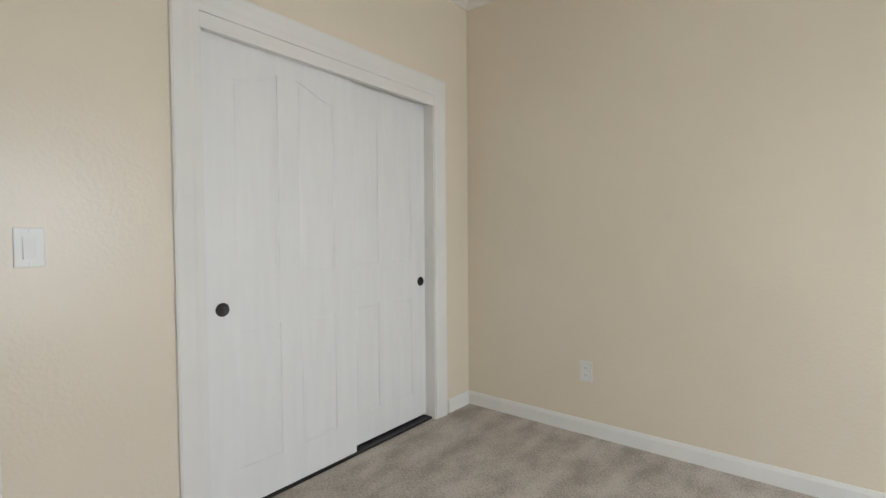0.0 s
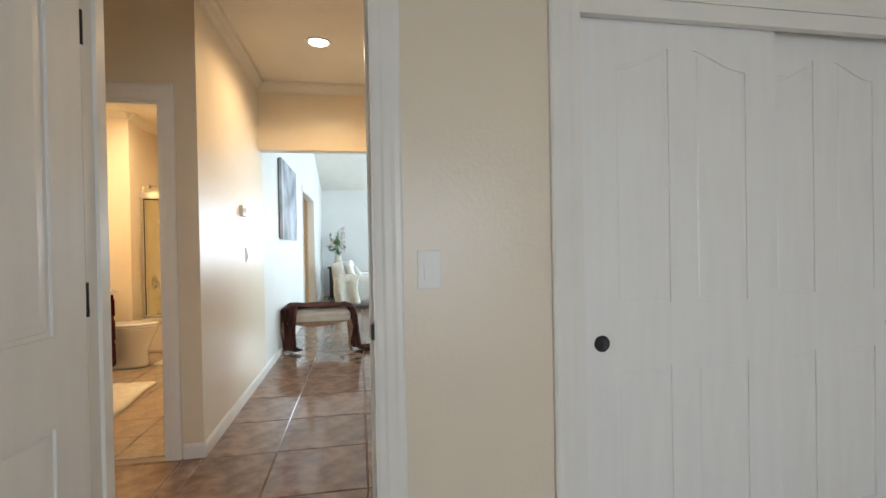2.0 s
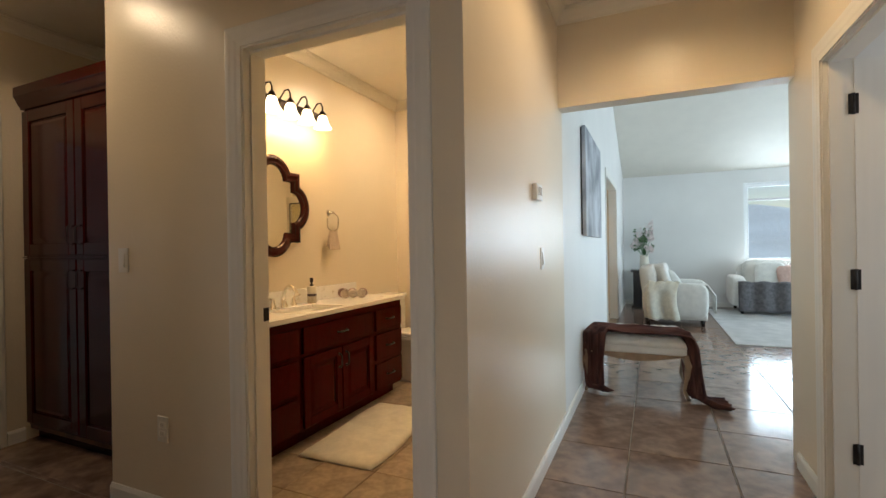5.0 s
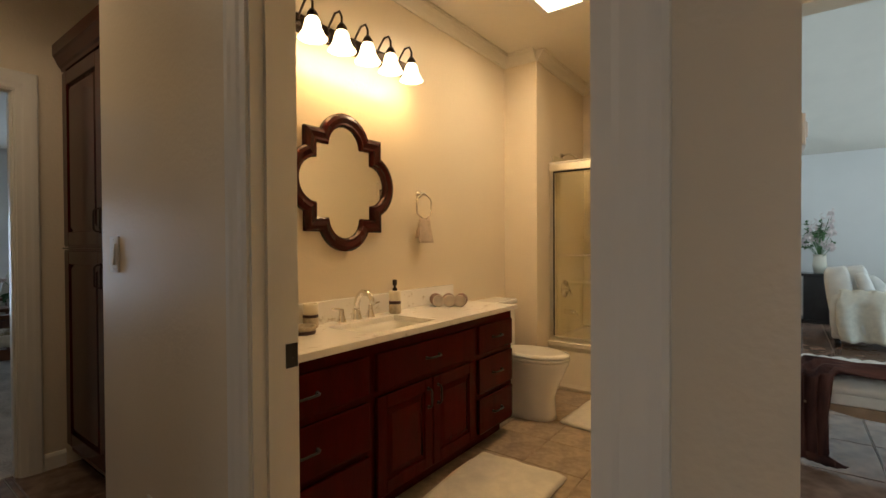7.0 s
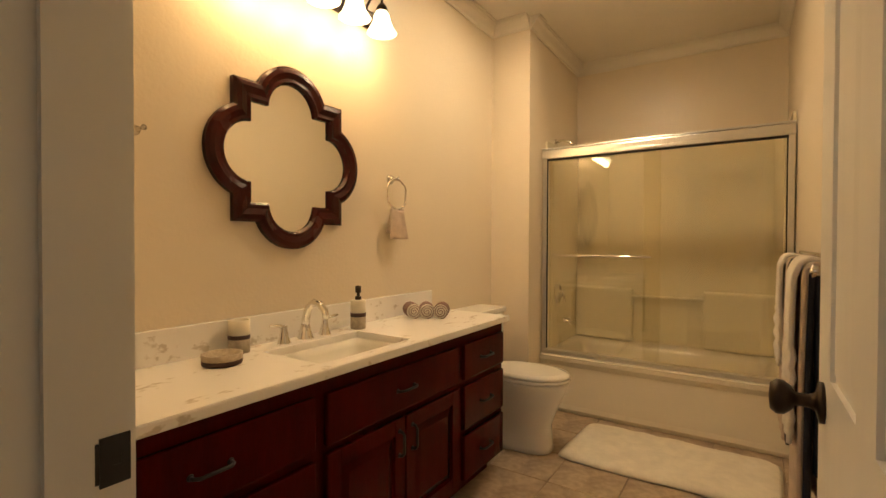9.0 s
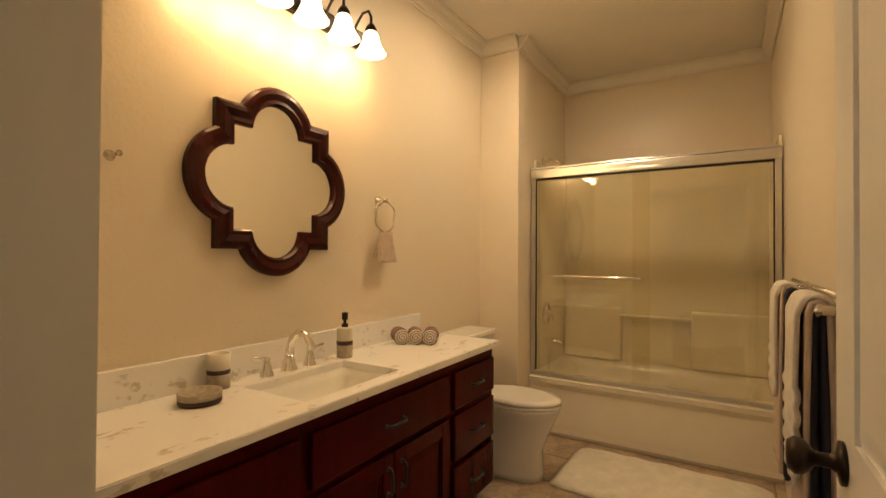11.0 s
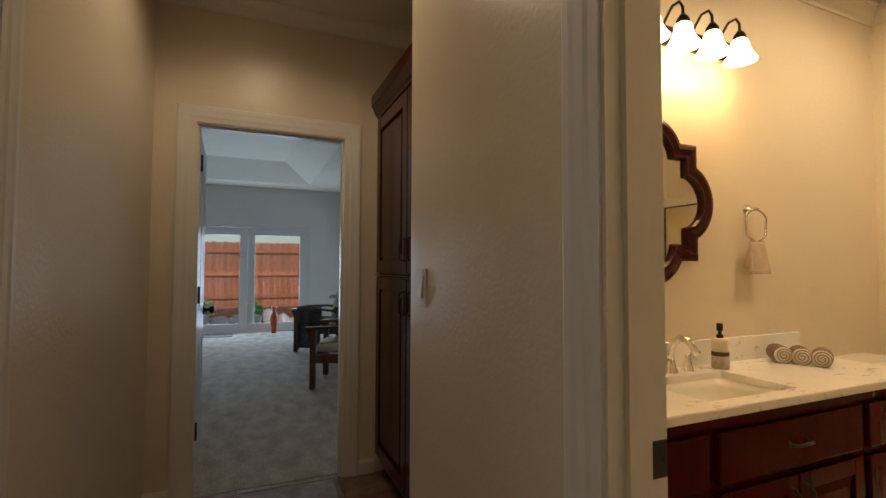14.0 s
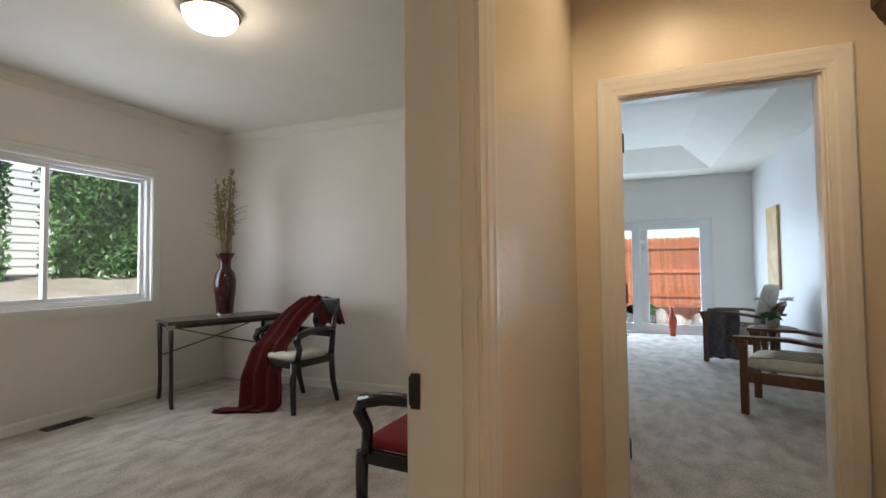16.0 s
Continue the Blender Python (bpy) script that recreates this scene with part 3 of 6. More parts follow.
def leaf(parent, w, h, t=0.035, rows=((0.19, 0.76), (0.985, 1.88)), arch=0.075, face=(1, -1), stile=0.125, mull=0.10, mat=DOOR, d=0.007):
    """A moulded door leaf with two columns of raised panels, arched at the top, in local x (width), y (thickness), z."""
    part("core", box(0, w, d, t - d, 0, h), mat, parent)
    pw = (w - 2 * stile - mull) / 2
    cols = ((stile, stile + pw), (stile + pw + mull, w - stile))

    def top(x, z1):
        u = abs(x - w / 2) / (w / 2 - stile)
        return z1 - arch * (0.5 - 0.5 * math.cos(math.pi * min(1, u)))

    for f in face:
        y0, y1 = (t - d, t) if f > 0 else (0, d)
        bm = bmesh.new()
        bx(bm, 0, stile, y0, y1, 0, h), bx(bm, w - stile, w, y0, y1, 0, h)
        z = 0
        for r0, r1 in rows:
            bx(bm, stile, w - stile, y0, y1, z, r0)
            last = (r0, r1) == rows[-1]
            for c0, c1 in cols:
                if last:
                    xs = [c0 + (c1 - c0) * k / 10 for k in range(11)]
                    prism(bm, [(c0, h), (c1, h)] + [(x, top(x, r1)) for x in reversed(xs)], y0, y1, "xz")
            bx(bm, cols[0][1], cols[1][0], y0, y1, r0, h if last else r1)
            z = r1
        part("frame_moulding", bm, mat, parent)
        for k, (r0, r1) in enumerate(rows):
            for c0, c1 in cols:
                m = bmesh.new()
                e, g = 0.030, 0.012
                rings = []
                for inset, lift in ((g, 0.0), (g + 0.004, d * 0.5), (e + 0.012, d * 0.8)):
                    a0, a1 = c0 + inset, c1 - inset
                    xs = [a0 + (a1 - a0) * q / 10 for q in range(11)]
                    tp = [(x, (top(x, r1) if k == len(rows) - 1 else r1) - inset) for x in reversed(xs)]
                    y = (t - d + lift) if f > 0 else (d - lift)
                    rings.append([m.verts.new((x, y, q)) for x, q in [(a0, r0 + inset), (a1, r0 + inset)] + tp])
                for a, b in zip(rings, rings[1:]):
                    for q in range(len(a)):
                        m.faces.new((a[q], a[(q + 1) % len(a)], b[(q + 1) % len(a)], b[q]))
                m.faces.new(rings[-1])
                bmesh.ops.recalc_face_normals(m, faces=m.faces)
                part("panel", m, mat, parent)


def knob(parent, x, z, y0, sgn, mat=BRONZE):
    m = pose(x, y0, z, -90 * sgn)
    k = part("knob", lathe(bmesh.new(), [(0.0, 0), (0.033, 0), (0.033, 0.006), (0.016, 0.010), (0.011, 0.018), (0.011, 0.036), (0.02, 0.042), (0.028, 0.052), (0.029, 0.062), (0.022, 0.071), (0.0, 0.073)], 20, m=m), mat, parent, "dark bronze round knob")
    return k


def hinge(parent, x, y, z, ax="x"):
    bm = bmesh.new()
    bx(bm, x - 0.019, x + 0.019, y - 0.0015, y + 0.0015, z - 0.045, z + 0.045, 0.001) if ax == "x" else bx(bm, x - 0.0015, x + 0.0015, y - 0.019, y + 0.019, z - 0.045, z + 0.045, 0.001)
    tube(bm, [(x, y, z - 0.047), (x, y, z + 0.047)], 0.0065, 8)
    return part("hinge", bm, BLACK, parent, "black steel hinge")


def strike(name, m):
    """A black strike plate with a recessed latch hole."""
    bm = bmesh.new()
    for q in ((-0.016, 0.016, 0.006, 0.029), (-0.016, 0.016, -0.029, -0.006), (-0.016, -0.006, -0.006, 0.006), (0.003, 0.016, -0.006, 0.006)):
        bx(bm, q[0], q[1], -0.0012, 0.002, q[2], q[3])
    bx(bm, -0.0062, 0.0032, -0.0012, 0.0006, -0.0062, 0.0062)
    bx(bm, 0.016, 0.024, -0.008, 0.002, -0.024, 0.024, 0.002)
    return solid(name, bm, BLACK, "black metal strike plate on a white jamb", "strike plate", m)


d = thing("bedroom_door", pose(XR + 0.006, -0.700, 0.012, 0, 0, -3.5), "open white moulded panel door with black hinges", "door")
leaf(d, 0.745, 2.005)
for z in (0.30, 1.06, 1.80):
    bm = tube(bmesh.new(), [(-0.0085, 0.031, z - 0.047), (-0.0085, 0.031, z + 0.047)], 0.0062, 8)
    bx(bm, -0.0022, 0.0006, 0.006, 0.033, z - 0.045, z + 0.045)
    part("hinge", bm, BLACK, d, "black steel hinge")
knob(d, 0.685, 0.93, 0.035, 1)
d = thing("bath_door", pose(-3.275, -1.054, 0.012, 0, 0, 180.1), "open white moulded panel door with a bronze knob", "door")
leaf(d, 0.745, 2.005)
for z in (0.29, 1.03, 1.80):
    bm = bmesh.new()
    tube(bm, [(-0.004, 0.004, z - 0.047), (-0.004, 0.004, z + 0.047)], 0.0055, 8)
    bx(bm, -0.0022, 0.0006, 0.004, 0.022, z - 0.045, z + 0.045)
    part("hinge", bm, BLACK, d, "black steel hinge")
knob(d, 0.685, 0.935, 0.035, 1)
d = thing("main_bedroom_door", pose(-2.372, YMB + 0.003, 0.012, 0, 0, -88), "open white moulded panel door with black hinges", "door")
leaf(d, 0.80, 2.005)
for z in (0.325, 1.075, 1.815):
    hinge(d, -0.010, -0.010, z)
knob(d, 0.74, 0.93, 0.0, -1), knob(d, 0.74, 0.93, 0.035, 1)
d = thing("side_room_door", pose(-4.362, YR + 0.112, 0.012, 0, 0, 93), "open white moulded panel door with black hinges", "door")
leaf(d, 0.66, 2.015)
for z in (0.262, 1.04, 1.82):
    hinge(d, -0.004, 0.0, z)
strike("strike_plate", pose(XR - 0.015, 0.1035, 0.945))
strike("strike_plate", pose(XBB + 0.016, -1.819, 0.945, 0, 0, 180) @ pose(0, 0, 0, 0, 0, 180))
strike("strike_plate", pose(XEO - 0.010, -2.434, 1.022) @ Matrix.Diagonal((0.5, 1, 1, 1)))

for k, (y0, x0) in enumerate(((0.795, XR - 0.030), (1.47, XR - 0.070))):
    c = thing("closet_door", pose(x0 - 0.035 + 0.035, y0 - 0.0, 0.015 if k == 0 else 0.024, 0, 0, 90), "closed white sliding closet door with arched panels and a black finger pull", "closet door", "closet doors")
    leaf(c, 0.765 if k == 0 else 0.70, 1.985, rows=((0.165, 0.755), (0.975, 1.86)), face=(-1,), d=0.0036)
    px = 0.07 if k == 0 else 0.655
    bm = lathe(bmesh.new(), [(0.0, 0.0012), (0.020, 0.0012), (0.024, 0.003), (0.028, 0.003), (0.028, -0.001), (0.0, -0.001)], 24, m=pose(px, 0, 0.845 if k == 0 else 0.845, 90))
    part("finger_pull", bm, BLACK, c, "round black recessed pull")
struct("closet_floor_track", box(XR - 0.11, XR - 0.022, 0.79, 2.171, -0.010, 0.012), BLACK, "dark closet floor track", "track")

# ---- windows and outdoors ----


def slider_window(name, axis, p, a0, a1, z0, z1, mull, label, floor=False):
    """A vinyl sliding window or door in the plane axis = p, with its sashes and panes."""
    ob = tagged(new(name), label, "window", kind="structure")

    def bb(bm, b0, b1, c0, c1, q0, q1):
        bx(bm, q0, q1, b0, b1, c0, c1, 0.003, 1) if axis == "x" else bx(bm, b0, b1, q0, q1, c0, c1, 0.003, 1)

    bm = bmesh.new()
    f = 0.045
    bb(bm, a0, a0 + f, z0, z1, p - 0.04, p + 0.04), bb(bm, a1 - f, a1, z0, z1, p - 0.04, p + 0.04)
    bb(bm, a0 + f, a1 - f, z1 - f, z1, p - 0.04, p + 0.04), bb(bm, a0 + f, a1 - f, z0, z0 + (0.03 if floor else f), p - 0.04, p + 0.04)
    part("window_frame", bm, VINYL, ob)
    s = 0.14 if floor else 0.035
    lap = 0.004 if floor else s / 2
    for b0, b1, off in ((a0 + f, mull + s - lap, 0.014), (mull - s + lap, a1 - f, -0.014)):
        bm = bmesh.new()
        lo, hi = z0 + (0.03 if floor else f), z1 - f
        bb(bm, b0, b0 + s, lo, hi, p + off - 0.012, p + off + 0.012), bb(bm, b1 - s, b1, lo, hi, p + off - 0.012, p + off + 0.012)
        bb(bm, b0 + s, b1 - s, hi - s, hi, p + off - 0.012, p + off + 0.012), bb(bm, b0 + s, b1 - s, lo, lo + s, p + off - 0.012, p + off + 0.012)
        sash = part("sash", bm, VINYL, ob)
        bm = bmesh.new()
        bb(bm, b0 + s - 0.002, b1 - s + 0.002, lo + s - 0.002, hi - s + 0.002, p + off - 0.003, p + off + 0.003)
        pane = part("pane", bm, GLASS, sash)
        pane.visible_shadow = False
    return ob


slider_window("window_office", "x", 1.985, -4.88, -3.22, 0.92, 2.14, -4.01, "white vinyl sliding window, out of view looking on a hedge")
door_frame("window_casing_office", "x", 1.91, 2.03, -4.88, -3.22, 2.14, sides=(-1,), z0=0.92, sill=True, label="white painted window casing and apron")
slider_window("window_living", "x", -12.14, 1.28, 2.95, 0.86, 2.36, 2.11, "white framed living room window in bright daylight")
bm = box(-12.125, -12.10, 1.325, 2.905, 2.02, 2.06)
struct("window_transom_bar", bm, VINYL, "white window transom bar", "window bar")
slider_window("sliding_door_patio", "y", -10.78, -3.75, -1.37, 0.0, 2.02, -2.62, "white sliding glass door to the garden", True)
slider_window("window_bedroom", "x", 2.37, 0.1, 1.7, 0.3, 2.1, 0.9, "white vinyl sliding window, out of view")
slider_window("sliding_door_living", "y", 5.45, -9.9, -6.1, 0.0, 2.3, -8.0, "white sliding glass patio door", True)

# unseen window, assumed so that daylight reaches the side room
slider_window("window_side_room", "y", 2.35, -4.4, -3.2, 0.9, 2.1, -3.8, "white vinyl sliding window, out of view")
struct("ground", box(-90, 90, -90, 90, -0.5, -0.145), GROUND, "pale dry ground with gravel", "ground")
struct("garden_bank", prism(bmesh.new(), [(2.55, -0.15), (2.55, 0.1), (3.4, 0.72), (5.3, 1.14), (30, 1.3), (30, -0.15)], -16, 8, "xz"), GROUND, "pale gravel bank rising from the house", "ground")
struct("lawn", box(-6.0, 3.0, -13.0, -10.9, -0.144, -0.10), LAWN, "strip of lawn outside the patio door", "lawn")


def clump(bm, c, r, n, rng, size=0.09):
    """Many small leaves spread through an uneven volume."""
    for _ in range(n):
        a, b = rng.uniform(0, 2 * math.pi), rng.uniform(-1, 1)
        k = rng.uniform(0.45, 1.0) ** 0.5
        q = Vector((math.cos(a) * math.sqrt(1 - b * b) * r[0], math.sin(a) * math.sqrt(1 - b * b) * r[1], b * r[2])) * k + Vector(c)
        m = Euler((rng.uniform(-1, 1), rng.uniform(-1, 1), rng.uniform(0, 6.28))).to_matrix()
        s = size * rng.uniform(0.6, 1.3)
        vs = [bm.verts.new(q + m @ Vector(p)) for p in ((-s, 0, 0), (0, -s * 0.4, s * 0.12), (s, 0, 0), (0, s * 0.4, s * 0.12))]
        bm.faces.new(vs)


rng = random.Random(4)
# hedge and the neighbour's house outside the office
hedge = thing("hedge", pose(5.12, -7.5, 1.0), "dense tall green clipped hedge", "hedge")
bm = bmesh.new()
for _ in range(20000):
    y, z, x = rng.uniform(-1.9, 1.8), rng.uniform(0.1, 2.8), abs(rng.gauss(0, 0.16)) + 0.08 * math.sin(4 * 1.0)
    q = Vector((x + 0.10 * math.sin(y * 5) * math.cos(z * 4), y, z))
    m = Euler((rng.uniform(-1.2, 1.2), rng.uniform(-1.2, 1.2), rng.uniform(0, 6.28))).to_matrix()
    s = rng.uniform(0.03, 0.07)
    bm.faces.new([bm.verts.new(q + m @ Vector(p)) for p in ((-s, 0, 0), (0, -s * 0.45, 0.01), (s, 0, 0), (0, s * 0.45, 0.01))])
part("foliage", bm, LEAF, hedge)
part("hedge_core", box(0.3, 1.0, -1.85, 1.2, 0.0, 2.6), LEAF, hedge)
copy_thing(hedge, pose(5.12, -3.35, 1.0))
house = thing("neighbour_house", pose(8.9, -3.99, 1.0), "white house with horizontal lap siding", "house")
bm = bmesh.new()
for k in range(24):
    prism(bm, [(0.0, 0.16 * k), (-0.022, 0.16 * k), (-0.004, 0.16 * (k + 1)), (0.0, 0.16 * (k + 1))], -4.6, 3.6, "xz")
part("siding", bm, SIDING, house)
part("wall", box(0.001, 3.0, -4.6, 3.6, 0, 4.0), SIDING, house)
bm = prism(bmesh.new(), [(-0.5, 3.9), (3.4, 3.9), (1.5, 5.2)], -4.9, 3.9, "xz")
part("roof", bm, SLATE, house)

fence = thing("garden_fence", pose(-2.5, -14.6, -0.15), "tall red cedar board fence", "fence")
bm = bmesh.new()
prism(bm, [(0, 0), (0.138, 0), (0.138, 1.68), (0.118, 1.73), (0.02, 1.73), (0, 1.68)], 0, 0.02, "xz")
me = bpy.data.meshes.new("fence_board")
bm.to_mesh(me), bm.free(), me.materials.append(FENCE)
for k in range(56):
    piece("fence_board", me, fence, pose(-4.2 + k * 0.142, rng.uniform(-0.004, 0.004), 0.3 + rng.uniform(-0.01, 0.01)))
for z in (0.55, 1.15, 1.75):
    part("rail", box(-4.25, 3.8, 0.021, 0.065, z, z + 0.09), FENCE, fence)
part("retaining_board", box(-4.25, 3.8, -0.03, 0.05, 0.0, 0.3), OAK, fence)


def rock(name, c, s):
    bm = bmesh.new()
    bmesh.ops.create_icosphere(bm, subdivisions=2, radius=1.0)
    for v in bm.verts:
        v.co = Vector((v.co.x * s[0], v.co.y * s[1], max(-0.3, v.co.z) * s[2])) * (1 + 0.28 * noise.noise(v.co * 1.3 + Vector(c)))
    return solid(name, bm, ROCK, "rough grey garden rock", "rock", pose(*c), "garden rocks")


for k in range(16):
    rock("rock", (-4.9 + k * 0.36 + rng.uniform(-0.08, 0.08), -13.4 + rng.uniform(-0.25, 0.3), -0.10), (rng.uniform(0.16, 0.3), rng.uniform(0.14, 0.22), rng.uniform(0.14, 0.30)))
for x, y, r in ((-2.72, -13.9, 0.30), (-4.4, -14.0, 0.34), (-1.5, -14.0, 0.36)):
    sh = thing("shrub", pose(x, y, -0.145), "small bright green garden shrub", "shrub", "garden shrubs")
    bm = bmesh.new()
    clump(bm, (0, 0, r * 0.9), (r, r * 0.8, r * 0.75), 700, rng, 0.055)
    part("foliage", bm, LEAF, sh)
    part("stem", tube(bmesh.new(), [(0, 0, 0), (0.01, 0, r * 0.6), (0.03, 0.02, r)], [0.02, 0.014, 0.006], 6), TWIG, sh)
# far slope seen from the living room, distance haze put into its colour
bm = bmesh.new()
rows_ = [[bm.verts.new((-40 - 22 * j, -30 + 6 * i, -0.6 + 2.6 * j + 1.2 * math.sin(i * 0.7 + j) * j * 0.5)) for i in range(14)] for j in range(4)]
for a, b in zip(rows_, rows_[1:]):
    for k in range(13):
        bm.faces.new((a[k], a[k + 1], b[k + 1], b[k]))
struct("hillside", bm, HAZE, "distant hillside tinted with haze", "hill")

# ---- small fittings ----


def plate(name, m, label, kind="switch"):
    """A wall plate with a rocker or sockets; local x across, y out of the wall, z up."""
    ob = thing(name, m, label, "light switch" if kind == "switch" else "wall outlet")
    part("plate", box(-0.036, 0.036, 0, 0.006, -0.059, 0.059, 0.0025), PLASTIC, ob)
    if kind == "switch":
        bm = prism(bmesh.new(), [(0.006, -0.034), (0.0150, -0.034), (0.0085, 0.034), (0.006, 0.034)], -0.0155, 0.0155, "yz")
        part("rocker", bm, PLASTIC, ob)
    else:
        for z in (-0.020, 0.020):
            part("socket", box(-0.0165, 0.0165, 0.006, 0.0085, z - 0.0135, z + 0.0135, 0.003), PLASTIC, ob)
            bm = bmesh.new()
            bx(bm, -0.007, -0.005, 0.0085, 0.0090, z - 0.004, z + 0.006), bx(bm, 0.005, 0.007, 0.0085, 0.0090, z - 0.004, z + 0.006)
            part("slots", bm, SMOKE, ob)
    for z in (-0.048, 0.048):
        part("screw", lathe(bmesh.new(), [(0, 0), (0.003, 0), (0.0028, 0.001), (0, 0.001)], 8, m=pose(0, 0.006, z, -90)), PLASTIC, ob)
    return ob


plate("light_switch", pose(XR, 0.275, 1.128, 0, 0, -90), "white rocker light switch on a cream wall")
plate("light_switch", pose(XB, -2.63, 1.185, 0, 0, -90), "white rocker light switch beside the bath door")
plate("light_switch", pose(-4.26, YH, 1.155, 0, 0, 0), "white rocker light switch on the hall wall")
plate("wall_outlet", pose(-0.84, 2.54, 0.365, 0, 0, 180), "white wall outlet above the baseboard", "outlet")
plate("wall_outlet", pose(XB, -2.36, 0.405, 0, 0, -90), "white wall outlet above the baseboard", "outlet")
th = thing("thermostat", pose(-4.115, YH, 1.50), "beige wall thermostat with a grey display", "thermostat")
part("body", box(-0.062, 0.062, 0, 0.028, -0.042, 0.042, 0.006), PLASTIC, th)
part("display", box(-0.04, 0.016, 0.028, 0.0295, -0.016, 0.026), STONEWARE, th)
part("lever", box(0.03, 0.048, 0.028, 0.032, -0.02, 0.02, 0.002), PLASTIC, th)
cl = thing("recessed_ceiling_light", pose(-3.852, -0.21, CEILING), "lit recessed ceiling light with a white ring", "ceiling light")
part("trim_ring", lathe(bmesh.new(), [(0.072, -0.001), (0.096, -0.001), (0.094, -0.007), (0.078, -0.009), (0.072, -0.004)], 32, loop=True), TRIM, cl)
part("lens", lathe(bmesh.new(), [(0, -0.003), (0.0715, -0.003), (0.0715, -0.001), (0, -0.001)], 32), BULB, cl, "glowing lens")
# both copies are out of view; the room beyond's is added with its lamp
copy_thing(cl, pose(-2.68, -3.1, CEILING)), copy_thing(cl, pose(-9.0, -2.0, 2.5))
cd = thing("ceiling_dome_light", pose(-0.153, -3.707, CEILING), "lit white glass dome ceiling light", "ceiling light")
part("base_ring", lathe(bmesh.new(), [(0.0, 0), (0.165, 0), (0.165, -0.03), (0.15, -0.035), (0, -0.035)], 32), NICKEL, cd)
part("dome", lathe(bmesh.new(), [(0.148, -0.036), (0.145, -0.06), (0.12, -0.095), (0.07, -0.118), (0.0, -0.125)], 32), DOME, cd, "glowing frosted dome")
bl = thing("bath_ceiling_light", pose(-5.31, -2.0, CEILING), "lit square bathroom fan light", "ceiling light")
bm = bmesh.new()
for k in range(4):
    bx(bm, -0.16, 0.16, -0.16, -0.115, -0.022, 0.0, 0.006, 2, pose(0, 0, 0, 0, 0, 90 * k) @ pose(0, 0, 0)) if k % 2 == 0 else bx(bm, -0.115, 0.115, -0.16, -0.115, -0.022, 0.0, 0.006, 2, pose(0, 0, 0, 0, 0, 90 * k))
part("grille", bm, PLASTIC, bl)
part("lens", box(-0.114, 0.114, -0.114, 0.114, -0.016, -0.004), BULB, bl, "glowing square lens")

# ---- tall cabinet in the passage ----
cab = thing("linen_cabinet", pose(-3.36, -4.06, 0), "tall dark cherry linen cabinet with four panel doors", "cabinet")
CW = 1.195
part("body", box(-0.56, -0.022, 0, CW, 0.10, 2.17), CHERRY_GLOSS, cab)
part("toe_kick", box(-0.56, -0.07, 0.004, CW - 0.004, 0.001, 0.10), CHERRY_GLOSS, cab)
# thin lighter strip in front of the toe kick
part("bottom_strip", box(-0.069, -0.024, 0.004, CW - 0.004, 0.072, 0.0995, 0.003), OAK, cab, "lighter brown strip along the bottom")
part("crown", prism(bmesh.new(), [(-0.57, 2.17), (-0.004, 2.17), (0.0, 2.185), (0.010, 2.195), (0.028, 2.235), (0.036, 2.245), (0.036, 2.305), (-0.57, 2.305)], -0.006, CW, "xz"), CHERRY_GLOSS, cab)


def panel_front(name, parent, y0, y1, z0, z1, handle=None, arch=False, face=0.0, stile=0.058, mat=CHERRY, axis="x"):
    """A framed, raised panel front; front face at local x = face, or y = face when axis is y."""
    bm = bmesh.new()
    t = 0.02

    def bb(a0, a1, c0, c1, q0, q1, bev=0.0):
        bx(bm, q0, q1, a0, a1, c0, c1, bev, 1) if axis == "x" else bx(bm, a0, a1, q0, q1, c0, c1, bev, 1)

    bb(y0, y0 + stile, z0, z1, face - t, face, 0.003), bb(y1 - stile, y1, z0, z1, face - t, face, 0.003)
    bb(y0 + stile, y1 - stile, z1 - stile, z1, face - t, face - 0.0005, 0.002), bb(y0 + stile, y1 - stile, z0, z0 + stile, face - t, face - 0.0005, 0.002)
    bb(y0 + stile - 0.002, y1 - stile + 0.002, z0 + stile - 0.002, z1 - stile + 0.002, face - t, face - 0.011)
    ob = part(name, bm, mat, parent)
    bm = bmesh.new()
    rings = []
    for ins, x in ((0.008, face - 0.011), (0.035, face - 0.003)):
        a0, a1, c0, c1 = y0 + stile + ins, y1 - stile - ins, z0 + stile + ins, z1 - stile - ins
        rings.append([bm.verts.new((x, a, c) if axis == "x" else (a, x, c)) for a, c in ((a0, c0), (a1, c0), (a1, c1), (a0, c1))])
    for k in range(4):
        bm.faces.new((rings[0][k], rings[0][(k + 1) % 4], rings[1][(k + 1) % 4], rings[1][k]))
    bm.faces.new(rings[1])
    bmesh.ops.recalc_face_normals(bm, faces=bm.faces)
    part("raised_panel", bm, mat, ob)
    return ob


def pull(parent, m, w=0.10):
    """A small black bar pull; local x along the bar, y outwards."""
    bm = tube(bmesh.new(), [m @ Vector(p) for p in ((-w / 2, 0, 0), (-w / 2, 0.014, 0), (-w / 2 + 0.012, 0.024, 0), (w / 2 - 0.012, 0.024, 0), (w / 2, 0.014, 0), (w / 2, 0, 0))], 0.005, 8)
    for s in (-1, 1):
        lathe(bm, [(0.0, 0), (0.009, 0), (0.008, 0.003), (0, 0.003)], 10, m=m @ pose(s * w / 2, 0, 0, -90))
    return part("handle", bm, BLACK, parent, "black bar handle")


